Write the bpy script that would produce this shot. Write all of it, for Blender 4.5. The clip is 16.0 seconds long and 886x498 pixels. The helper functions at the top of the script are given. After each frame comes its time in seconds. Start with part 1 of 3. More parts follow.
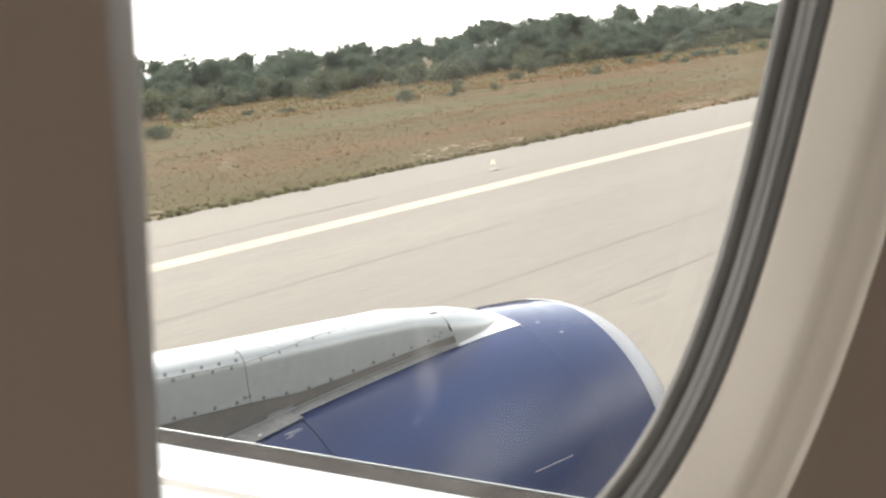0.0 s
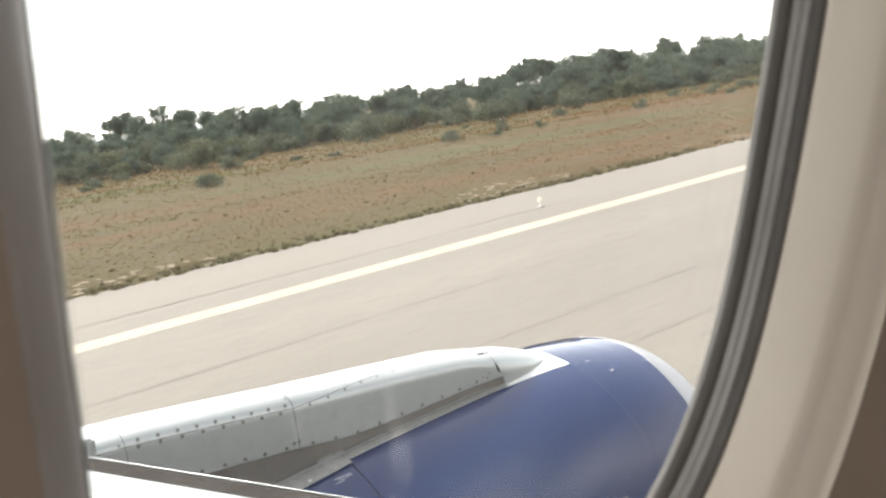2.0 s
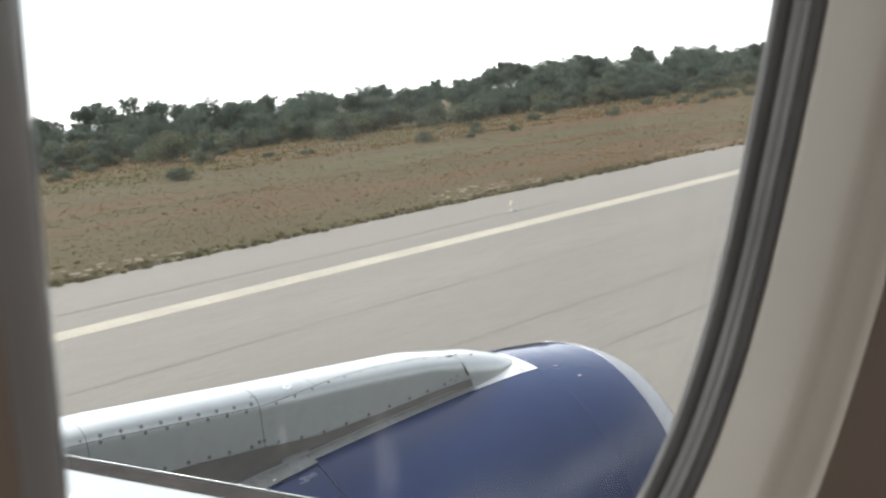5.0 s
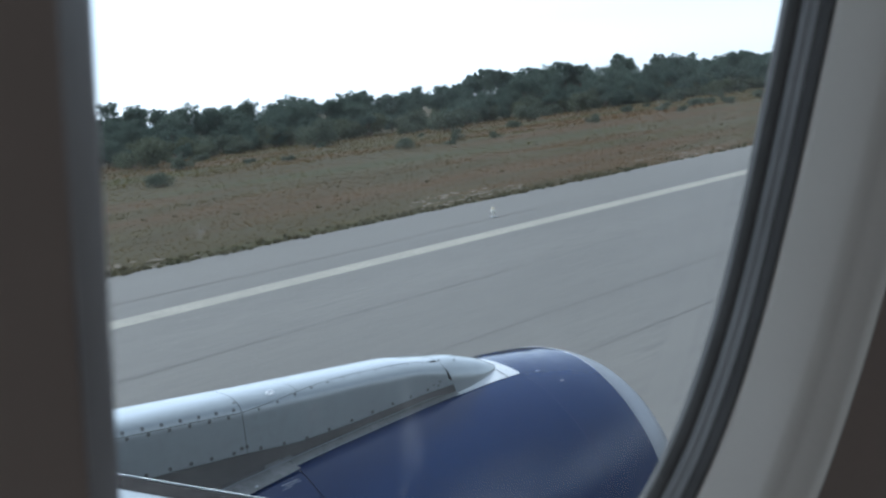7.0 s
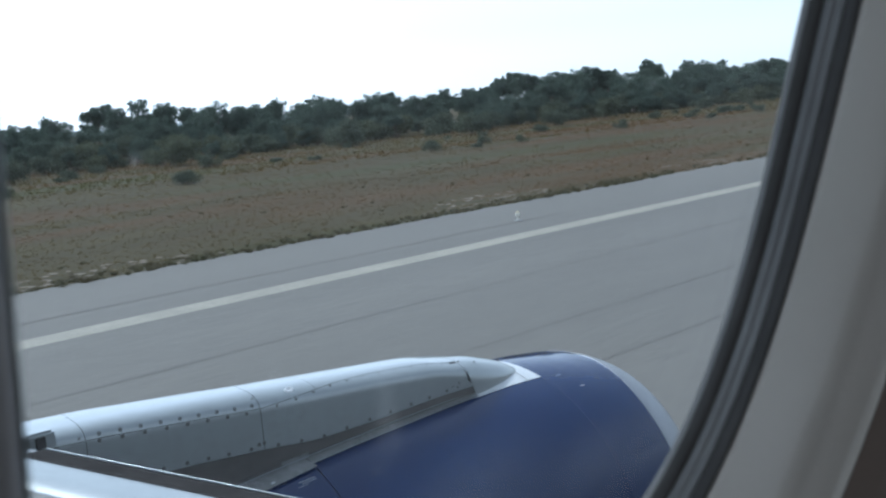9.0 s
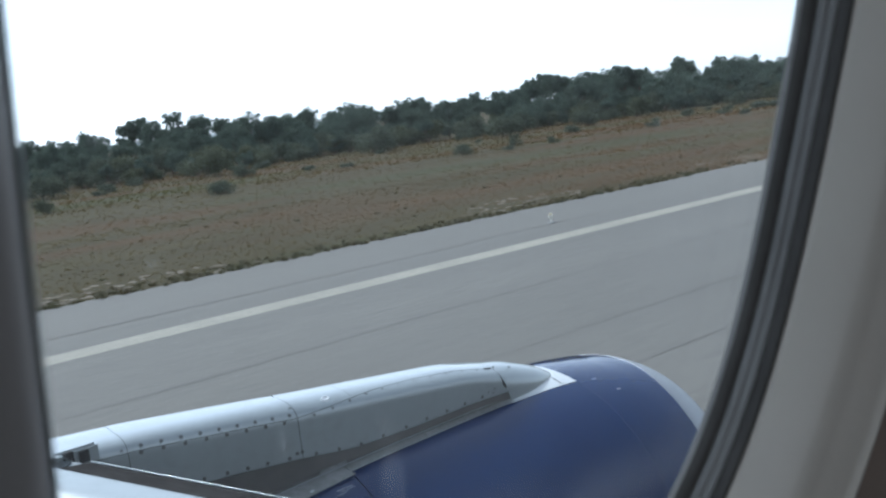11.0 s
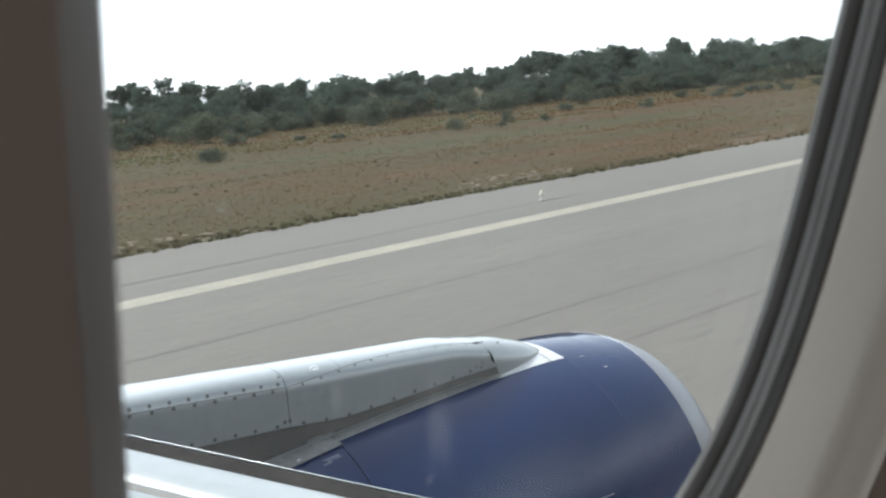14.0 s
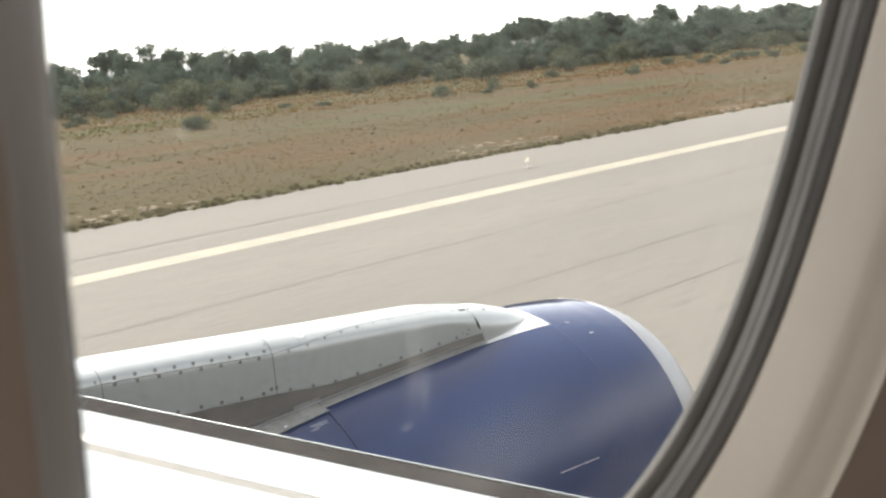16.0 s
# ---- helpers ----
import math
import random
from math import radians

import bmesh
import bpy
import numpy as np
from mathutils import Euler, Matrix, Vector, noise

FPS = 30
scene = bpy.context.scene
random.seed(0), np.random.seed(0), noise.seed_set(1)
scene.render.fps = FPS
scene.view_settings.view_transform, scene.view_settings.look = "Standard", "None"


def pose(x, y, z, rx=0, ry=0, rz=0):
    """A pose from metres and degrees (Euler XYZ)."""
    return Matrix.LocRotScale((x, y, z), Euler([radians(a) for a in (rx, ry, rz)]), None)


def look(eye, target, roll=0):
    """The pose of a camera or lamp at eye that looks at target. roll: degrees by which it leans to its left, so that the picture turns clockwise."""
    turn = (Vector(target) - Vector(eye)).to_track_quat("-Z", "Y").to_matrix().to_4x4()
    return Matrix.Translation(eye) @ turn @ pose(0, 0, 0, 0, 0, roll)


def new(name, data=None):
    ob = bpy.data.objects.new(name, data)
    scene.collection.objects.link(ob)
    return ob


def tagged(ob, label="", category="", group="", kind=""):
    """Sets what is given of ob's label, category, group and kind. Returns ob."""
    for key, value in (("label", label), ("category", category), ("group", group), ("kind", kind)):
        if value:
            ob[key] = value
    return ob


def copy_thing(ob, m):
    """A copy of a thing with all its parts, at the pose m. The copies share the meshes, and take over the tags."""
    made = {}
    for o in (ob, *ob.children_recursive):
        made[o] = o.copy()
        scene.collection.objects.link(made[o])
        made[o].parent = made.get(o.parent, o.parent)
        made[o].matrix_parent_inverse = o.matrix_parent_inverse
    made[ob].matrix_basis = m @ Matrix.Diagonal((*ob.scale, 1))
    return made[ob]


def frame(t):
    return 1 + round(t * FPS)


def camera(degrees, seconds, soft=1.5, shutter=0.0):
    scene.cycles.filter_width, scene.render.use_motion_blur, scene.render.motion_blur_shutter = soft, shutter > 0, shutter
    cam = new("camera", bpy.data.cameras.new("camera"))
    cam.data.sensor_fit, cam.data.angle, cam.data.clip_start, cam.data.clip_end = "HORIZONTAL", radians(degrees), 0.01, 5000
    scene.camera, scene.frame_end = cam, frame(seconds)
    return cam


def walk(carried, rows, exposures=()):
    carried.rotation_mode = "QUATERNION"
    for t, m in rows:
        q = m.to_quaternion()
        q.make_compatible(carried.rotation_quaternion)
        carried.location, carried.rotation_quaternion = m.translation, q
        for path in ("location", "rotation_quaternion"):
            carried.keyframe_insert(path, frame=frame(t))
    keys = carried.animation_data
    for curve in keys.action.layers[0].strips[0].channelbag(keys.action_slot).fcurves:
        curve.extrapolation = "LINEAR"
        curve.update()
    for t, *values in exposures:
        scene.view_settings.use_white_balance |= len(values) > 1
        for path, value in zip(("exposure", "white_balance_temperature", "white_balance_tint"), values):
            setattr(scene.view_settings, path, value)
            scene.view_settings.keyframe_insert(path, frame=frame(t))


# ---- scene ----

# ================= camera and its path =================
cam = camera(53.07, 16.0, soft=2.4)
cam.data.dof.use_dof, cam.data.dof.focus_distance, cam.data.dof.aperture_fstop = True, 12.0, 18.0
PATH = [  # seconds, x, y, z, tilt, lean, turn
    (0.0, -0.0227, 0.0001, 4.6035, 77.38, 5.34, -42.38),
    (0.5, 0.0040, 0.0124, 4.5866, 76.57, 6.61, -41.47),
    (1.0, 0.0067, 0.0048, 4.5930, 77.27, 7.56, -40.64),
    (1.5, 0.0041, -0.0174, 4.6194, 78.88, 7.55, -39.92),
    (2.0, -0.0022, -0.0139, 4.6111, 80.21, 7.49, -39.56),
    (2.5, -0.0032, -0.0126, 4.6191, 79.76, 7.06, -39.71),
    (3.0, 0.0064, -0.0090, 4.6134, 78.72, 6.40, -39.79),
    (3.5, 0.0030, 0.0031, 4.5999, 78.85, 5.97, -39.74),
    (4.0, -0.0113, -0.0058, 4.6162, 79.38, 5.61, -40.88),
    (6.5, 0.0125, -0.0004, 4.6074, 80.65, 5.54, -41.39),
    (7.0, -0.0146, 0.0026, 4.6062, 80.42, 5.43, -42.40),
    (7.5, -0.0008, 0.0080, 4.5989, 80.46, 5.48, -41.02),
    (8.0, -0.0043, 0.0103, 4.5960, 81.28, 4.95, -39.97),
    (8.5, 0.0078, 0.0185, 4.5814, 80.96, 4.48, -40.55),
    (9.0, 0.0073, 0.0131, 4.5893, 80.74, 4.43, -40.66),
    (11.5, 0.0067, -0.0070, 4.6091, 81.22, 6.27, -38.47),
    (12.0, -0.0054, -0.0054, 4.6090, 81.06, 5.99, -38.90),
    (12.5, -0.0013, -0.0105, 4.6143, 81.13, 5.52, -39.38),
    (13.0, 0.0014, -0.0012, 4.6078, 81.00, 5.37, -39.48),
    (13.5, 0.0054, -0.0089, 4.6129, 80.42, 4.97, -39.56),
    (14.0, -0.0060, 0.0069, 4.6052, 79.49, 4.35, -39.12),
    (14.5, 0.0003, 0.0138, 4.5909, 78.63, 4.62, -38.93),
    (15.0, 0.0027, 0.0080, 4.5990, 78.44, 4.45, -39.32),
    (15.5, -0.0019, 0.0113, 4.5976, 78.01, 4.25, -40.06),
    (16.0, 0.0007, 0.0128, 4.5954, 77.36, 4.31, -40.02),
]
EXPOSURES = [  # seconds, stops, kelvin, tint
    (0.0, 2.08, 6800, 10), (1.5, 2.07, 6800, 10), (4.0, 1.86, 6750, 10), (6.5, 0.82, 5300, 5), (7.5, 0.66, 5100, 4), (9.0, 0.61, 5080, 4),
    (11.5, 0.86, 5350, 5), (13.0, 1.24, 5900, 6), (14.0, 1.15, 5950, 6), (14.5, 1.66, 6450, 9), (15.0, 1.80, 6700, 10), (16.0, 1.83, 6750, 10),
]
walk(cam, [(t, pose(*v)) for t, *v in PATH], EXPOSURES)

# ================= world and sun =================
SUN_EL, SUN_AZ = radians(50), radians(-12)
world = bpy.data.worlds.new("sky")
scene.world = world
world.use_nodes = True
wn = world.node_tree.nodes
wn.clear()
sky = wn.new("ShaderNodeTexSky")
sky.sky_type = "NISHITA"
sky.sun_disc = False
sky.sun_elevation, sky.sun_rotation = SUN_EL, SUN_AZ
sky.air_density, sky.dust_density, sky.ozone_density = 1.0, 0.6, 1.0
bg = wn.new("ShaderNodeBackground")
bg.inputs["Strength"].default_value = 0.128
wout = wn.new("ShaderNodeOutputWorld")
haze = wn.new("ShaderNodeHueSaturation")
haze.inputs["Saturation"].default_value = 0.15
world.node_tree.links.new(sky.outputs[0], haze.inputs["Color"])
world.node_tree.links.new(haze.outputs[0], bg.inputs[0])
world.node_tree.links.new(bg.outputs[0], wout.inputs[0])

sun_data = bpy.data.lights.new("sun", "SUN")
sun_data.energy, sun_data.angle, sun_data.color = 2.0, radians(10), (1.0, 0.93, 0.81)
sun = new("sun", sun_data)
sun_dir = Vector((math.sin(SUN_AZ) * math.cos(SUN_EL), math.cos(SUN_AZ) * math.cos(SUN_EL), math.sin(SUN_EL)))
sun.matrix_world = look(tuple(sun_dir * 300), (0, 0, 0))

# ================= materials =================
def material(name, color, rough=0.6, metal=0.0, vary=None, scale=1.0, bump=0.0, bump_scale=40.0, coat=0.0,
             grain=None, grain_scale=60.0, island=0.0, stretch=(1, 1, 1), detail=6.0, spread=(0.35, 0.65), spec=0.5, thin=0.0):
    """A procedural surface: base colour, a second colour in broad stains, a third in fine grain, relief."""
    m = bpy.data.materials.new(name)
    m.use_nodes = True
    nt = m.node_tree
    n, l = nt.nodes, nt.links
    b = n["Principled BSDF"]
    b.inputs["Roughness"].default_value = rough
    b.inputs["Metallic"].default_value = metal
    b.inputs["Specular IOR Level"].default_value = spec
    b.inputs["Coat Weight"].default_value = coat
    b.inputs["Coat Roughness"].default_value = 0.04
    geo = n.new("ShaderNodeNewGeometry")
    mapn = n.new("ShaderNodeMapping")
    mapn.inputs["Scale"].default_value = stretch
    l.new(geo.outputs["Position"], mapn.inputs["Vector"])
    rgb = n.new("ShaderNodeRGB")
    rgb.outputs[0].default_value = (*color, 1)
    out = rgb.outputs[0]

    def blend(col, fac_socket):
        nonlocal out
        mix = n.new("ShaderNodeMix")
        mix.data_type = "RGBA"
        l.new(fac_socket, mix.inputs[0])
        l.new(out, mix.inputs[6])
        mix.inputs[7].default_value = (*col, 1)
        out = mix.outputs[2]

    def noise_fac(sc, det, lo, hi):
        t = n.new("ShaderNodeTexNoise")
        t.inputs["Scale"].default_value = sc
        t.inputs["Detail"].default_value = det
        t.inputs["Roughness"].default_value = 0.6
        l.new(mapn.outputs[0], t.inputs["Vector"])
        r = n.new("ShaderNodeMapRange")
        r.inputs["From Min"].default_value, r.inputs["From Max"].default_value = lo, hi
        l.new(t.outputs[0], r.inputs[0])
        return r.outputs[0]

    if vary:
        blend(vary, noise_fac(scale, detail, *spread))
    if grain:
        blend(grain, noise_fac(grain_scale, 4.0, 0.45, 0.75))
    if island:
        hsv = n.new("ShaderNodeHueSaturation")
        r = n.new("ShaderNodeMapRange")
        r.inputs["To Min"].default_value, r.inputs["To Max"].default_value = 1 - island, 1 + island
        l.new(geo.outputs["Random Per Island"], r.inputs[0])
        l.new(r.outputs[0], hsv.inputs["Value"])
        l.new(out, hsv.inputs["Color"])
        out = hsv.outputs[0]
    l.new(out, b.inputs["Base Color"])
    if bump:
        t = n.new("ShaderNodeTexNoise")
        t.inputs["Scale"].default_value = bump_scale
        t.inputs["Detail"].default_value = 4.0
        l.new(mapn.outputs[0], t.inputs["Vector"])
        bp = n.new("ShaderNodeBump")
        bp.inputs["Strength"].default_value = bump
        bp.inputs["Distance"].default_value = 0.02
        l.new(t.outputs[0], bp.inputs["Height"])
        l.new(bp.outputs[0], b.inputs["Normal"])
    if thin:  # leaves that let light through
        through_leaf, mix = n.new("ShaderNodeBsdfTranslucent"), n.new("ShaderNodeMixShader")
        mix.inputs[0].default_value = thin
        l.new(out, through_leaf.inputs[0])
        l.new(b.outputs[0], mix.inputs[1])
        l.new(through_leaf.outputs[0], mix.inputs[2])
        l.new(mix.outputs[0], n["Material Output"].inputs[0])
    return m


M_ASPHALT = material("worn_asphalt", (0.119, 0.110, 0.097), 0.85, vary=(0.145, 0.134, 0.117), scale=0.16, stretch=(0.14, 1, 1),
                     grain=(0.113, 0.105, 0.093), grain_scale=6.0, bump=0.15, bump_scale=25)
M_SHOULDER = material("pale_asphalt", (0.133, 0.123, 0.108), 0.88, vary=(0.149, 0.138, 0.121), scale=0.15, stretch=(0.14, 1, 1),
                      grain=(0.126, 0.117, 0.103), grain_scale=6.0, bump=0.15, bump_scale=25)
M_LINE = material("runway_paint", (0.308, 0.282, 0.222), 0.75, vary=(0.252, 0.231, 0.184), scale=0.6, grain=(0.213, 0.197, 0.160), grain_scale=6)
M_TYRE = material("tyre_streak", (0.100, 0.092, 0.083), 0.85, vary=(0.125, 0.116, 0.102), scale=0.9, stretch=(0.3, 1, 1), grain=(0.123, 0.114, 0.100), grain_scale=8)
M_GRAVEL = material("pale_gravel", (0.20, 0.165, 0.122), 0.95, vary=(0.15, 0.122, 0.09), scale=1.5, grain=(0.14, 0.11, 0.08), grain_scale=5, bump=0.5, bump_scale=8)
M_WEED = material("green_weeds", (0.082, 0.080, 0.042), 0.85, vary=(0.105, 0.086, 0.048), scale=0.8, island=0.25, spec=0.12, thin=0.4)
M_LEAF = material("pine_foliage", (0.092, 0.121, 0.096), 0.85, vary=(0.114, 0.141, 0.108), scale=0.15, island=0.16, spec=0.12, thin=0.4)
M_SCRUB = material("scrub_foliage", (0.090, 0.106, 0.077), 0.85, vary=(0.110, 0.122, 0.086), scale=0.3, island=0.25, spec=0.12, thin=0.4)
M_FRESH = material("fresh_green_foliage", (0.094, 0.106, 0.070), 0.85, vary=(0.115, 0.125, 0.080), scale=0.3, island=0.25, spec=0.12, thin=0.4)
M_BARK = material("bark", (0.12, 0.09, 0.065), 0.9, vary=(0.08, 0.06, 0.045), scale=4, bump=0.5, bump_scale=12)
# the haze of distance is mixed into this pale blue-grey
M_HILL = material("hazed_far_hills", (0.17, 0.205, 0.215), 1.0, vary=(0.21, 0.24, 0.245), scale=0.006)
M_BLUE = material("blue_cowl_paint", (0.0042, 0.0200, 0.084), 0.09, 0.0, vary=(0.0056, 0.025, 0.096), scale=1.2, grain=(0.0040, 0.020, 0.083), grain_scale=18, spec=0.34, bump=0.06, bump_scale=2.5)
M_LIP = material("bare_lip_metal", (0.33, 0.34, 0.36), 0.42, 0.6, vary=(0.30, 0.31, 0.33), scale=3, grain=(0.27, 0.28, 0.30), grain_scale=30)
M_PYLON = material("grey_pylon_paint", (0.325, 0.355, 0.362), 0.30, 0.4, vary=(0.31, 0.335, 0.34), scale=2.2, grain=(0.29, 0.312, 0.315), grain_scale=22, coat=1.0, bump=0.04, bump_scale=3)
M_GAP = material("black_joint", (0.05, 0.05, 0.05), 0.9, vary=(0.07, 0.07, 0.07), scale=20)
# dark colour that stands in for the shadow between pylon and cowl
M_SHADEGAP = material("shaded_recess", (0.085, 0.080, 0.074), 0.7, vary=(0.12, 0.112, 0.103), scale=5)
M_STRIPMETAL = material("worn_strip_metal", (0.28, 0.28, 0.275), 0.45, 0.5, vary=(0.21, 0.21, 0.205), scale=6, grain=(0.17, 0.17, 0.165), grain_scale=30)
M_RIVET = material("fastener_metal", (0.16, 0.16, 0.155), 0.5, 0.6, vary=(0.1, 0.1, 0.1), scale=60)
M_WHITE = material("white_aircraft_paint", (0.64, 0.65, 0.66), 0.35, vary=(0.60, 0.61, 0.62), scale=1.3, coat=0.8, grain=(0.57, 0.58, 0.59), grain_scale=15)
M_WING = material("white_wing_paint", (0.355, 0.382, 0.402), 0.38, vary=(0.325, 0.350, 0.37), scale=1.3, grain=(0.30, 0.325, 0.342), grain_scale=15, spec=0.45)
M_SEAM = material("seam_sealant", (0.25, 0.243, 0.228), 0.7, vary=(0.21, 0.205, 0.195), scale=9, spec=0.2)
M_RUBBER = material("grey_rubber", (0.032, 0.030, 0.029), 1.0, vary=(0.046, 0.043, 0.041), scale=5, grain=(0.024, 0.022, 0.022), grain_scale=40, spec=0.0)
M_BLACK = material("black_rubber", (0.012, 0.012, 0.012), 0.6, vary=(0.02, 0.02, 0.02), scale=20)
M_SEAL = material("dark_window_seal", (0.075, 0.071, 0.067), 0.6, vary=(0.10, 0.095, 0.09), scale=30)
M_SEALGREY = material("grey_window_gasket", (0.35, 0.35, 0.345), 0.5, vary=(0.28, 0.28, 0.276), scale=25)
M_CREAM = material("cream_cabin_plastic", (0.68, 0.625, 0.545), 0.45, vary=(0.64, 0.585, 0.51), scale=7, bump=0.03, bump_scale=300)
# the surround's plastic on its aft side, darkened in colour for the shade there
M_AFT_SHADE = material("shaded_surround_plastic", (0.262, 0.222, 0.198), 0.6, vary=(0.228, 0.194, 0.172), scale=9, bump=0.04, bump_scale=180)
M_LINER = material("beige_cabin_liner", (0.325, 0.256, 0.21), 0.6, vary=(0.296, 0.234, 0.19), scale=5, bump=0.05, bump_scale=200)
M_CARPET = material("dark_carpet", (0.05, 0.055, 0.08), 0.95, vary=(0.07, 0.07, 0.09), scale=30)
M_STENCIL = material("faded_stencil", (0.3, 0.32, 0.38), 0.6, vary=(0.2, 0.22, 0.3), scale=40)
M_LAMP = material("white_lamp_housing", (0.7, 0.68, 0.6), 0.5, vary=(0.6, 0.56, 0.48), scale=12)
M_DOME = material("dome_glass", (0.62, 0.55, 0.40), 0.15, vary=(0.56, 0.48, 0.34), scale=20)
M_DISC = material("fan_dark", (0.05, 0.05, 0.055), 0.5, 0.5, vary=(0.08, 0.08, 0.085), scale=6)



def field_material(name, island, lift, blades=False):
    """Dry airfield grass: long bands of rust, straw and olive, broken by patches and grain."""
    m = bpy.data.materials.new(name)
    m.use_nodes = True
    n, l = m.node_tree.nodes, m.node_tree.links
    b = n["Principled BSDF"]
    b.inputs["Roughness"].default_value = 0.95
    b.inputs["Specular IOR Level"].default_value = 0.15
    geo = n.new("ShaderNodeNewGeometry")

    def noise_out(stretch, scale, detail):
        mp = n.new("ShaderNodeMapping")
        mp.inputs["Scale"].default_value = stretch
        l.new(geo.outputs["Position"], mp.inputs["Vector"])
        t = n.new("ShaderNodeTexNoise")
        t.inputs["Scale"].default_value, t.inputs["Detail"].default_value = scale, detail
        l.new(mp.outputs[0], t.inputs["Vector"])
        return t.outputs[0]

    ramp = n.new("ShaderNodeValToRGB")
    ramp.color_ramp.elements[0].position, ramp.color_ramp.elements[0].color = 0.36, (0.090 * lift, 0.056 * lift, 0.025 * lift, 1)
    ramp.color_ramp.elements[1].position, ramp.color_ramp.elements[1].color = 0.62, (0.067 * lift, 0.062 * lift, 0.025 * lift, 1)
    for pos, col in ((0.44, (0.084, 0.055, 0.023)), (0.505, (0.070, 0.056, 0.024)), (0.55, (0.079, 0.062, 0.026))):
        e = ramp.color_ramp.elements.new(pos)
        e.color = (*[c * lift for c in col], 1)
    l.new(noise_out((0.16, 1.0, 0.0), 0.10, 5.0), ramp.inputs[0])
    value = n.new("ShaderNodeMath")
    value.operation = "MULTIPLY_ADD"
    l.new(noise_out((0.22, 1.0, 0.0), 0.7, 5.0), value.inputs[0])
    value.inputs[1].default_value, value.inputs[2].default_value = 0.55, 0.72
    hsv = n.new("ShaderNodeHueSaturation")
    l.new(ramp.outputs[0], hsv.inputs["Color"])
    if island:
        r = n.new("ShaderNodeMapRange")
        r.inputs["To Min"].default_value, r.inputs["To Max"].default_value = 1 - island, 1 + island
        l.new(geo.outputs["Random Per Island"], r.inputs[0])
        mul = n.new("ShaderNodeMath")
        mul.operation = "MULTIPLY"
        l.new(value.outputs[0], mul.inputs[0])
        l.new(r.outputs[0], mul.inputs[1])
        l.new(mul.outputs[0], hsv.inputs["Value"])
    else:
        l.new(value.outputs[0], hsv.inputs["Value"])
    l.new(hsv.outputs[0], b.inputs["Base Color"])
    if blades:
        thin = n.new("ShaderNodeBsdfTranslucent")
        l.new(hsv.outputs[0], thin.inputs[0])
        mix = n.new("ShaderNodeMixShader")
        mix.inputs[0].default_value = 0.42
        l.new(b.outputs[0], mix.inputs[1])
        l.new(thin.outputs[0], mix.inputs[2])
        l.new(mix.outputs[0], n["Material Output"].inputs[0])
    return m


M_EARTH = field_material("dry_field", 0.0, 0.76)
M_STRAW = field_material("dry_grass", 0.05, 1.58, True)

# the double pane: clear, with a weak reflection and a little dust
M_GLASS = bpy.data.materials.new("cabin_pane")
M_GLASS.use_nodes = True
gt = M_GLASS.node_tree
gt.nodes.clear()
g_out = gt.nodes.new("ShaderNodeOutputMaterial")
g_clear = gt.nodes.new("ShaderNodeBsdfTransparent")
g_clear.inputs[0].default_value = (0.95, 0.96, 0.96, 1)
g_gloss = gt.nodes.new("ShaderNodeBsdfGlossy")
g_gloss.inputs["Roughness"].default_value = 0.02
g_mix = gt.nodes.new("ShaderNodeMixShader")
g_mix.inputs[0].default_value = 0.02
g_dust = gt.nodes.new("ShaderNodeBsdfTranslucent")
g_dust.inputs[0].default_value = (0.9, 0.9, 0.9, 1)
g_pos = gt.nodes.new("ShaderNodeNewGeometry")
g_noise = gt.nodes.new("ShaderNodeTexNoise")
g_noise.inputs["Scale"].default_value = 14.0
g_noise.inputs["Detail"].default_value = 3.0
g_range = gt.nodes.new("ShaderNodeMapRange")
g_range.inputs["From Min"].default_value, g_range.inputs["From Max"].default_value = 0.4, 0.9
g_range.inputs["To Min"].default_value, g_range.inputs["To Max"].default_value = 0.009, 0.021
gt.links.new(g_pos.outputs["Position"], g_noise.inputs["Vector"])
gt.links.new(g_noise.outputs[0], g_range.inputs[0])
veil = g_range.outputs[0]
SMEARS = [  # place on the pane, half width, half height, strength
    (0.0717, 0.1776, 4.5836, 0.0016, 0.0018, 0.100),
    (0.2377, 0.1739, 4.5976, 0.0022, 0.0030, 0.060),
    (0.2297, 0.1758, 4.5905, 0.0030, 0.0020, 0.060),
    (0.1020, 0.1908, 4.5310, 0.0020, 0.0060, 0.050),
    (0.1321, 0.1920, 4.5259, 0.0028, 0.0090, 0.035),
    (0.1385, 0.1967, 4.5054, 0.0020, 0.0120, 0.045),
    (0.1327, 0.1988, 4.4959, 0.0025, 0.0020, 0.060),
    (0.1720, 0.2030, 4.4750, 0.0420, 0.0240, 0.032),
    (0.1345, 0.1950, 4.5120, 0.0050, 0.0170, 0.040),
    (0.2250, 0.2040, 4.4700, 0.0420, 0.0180, 0.022),
]
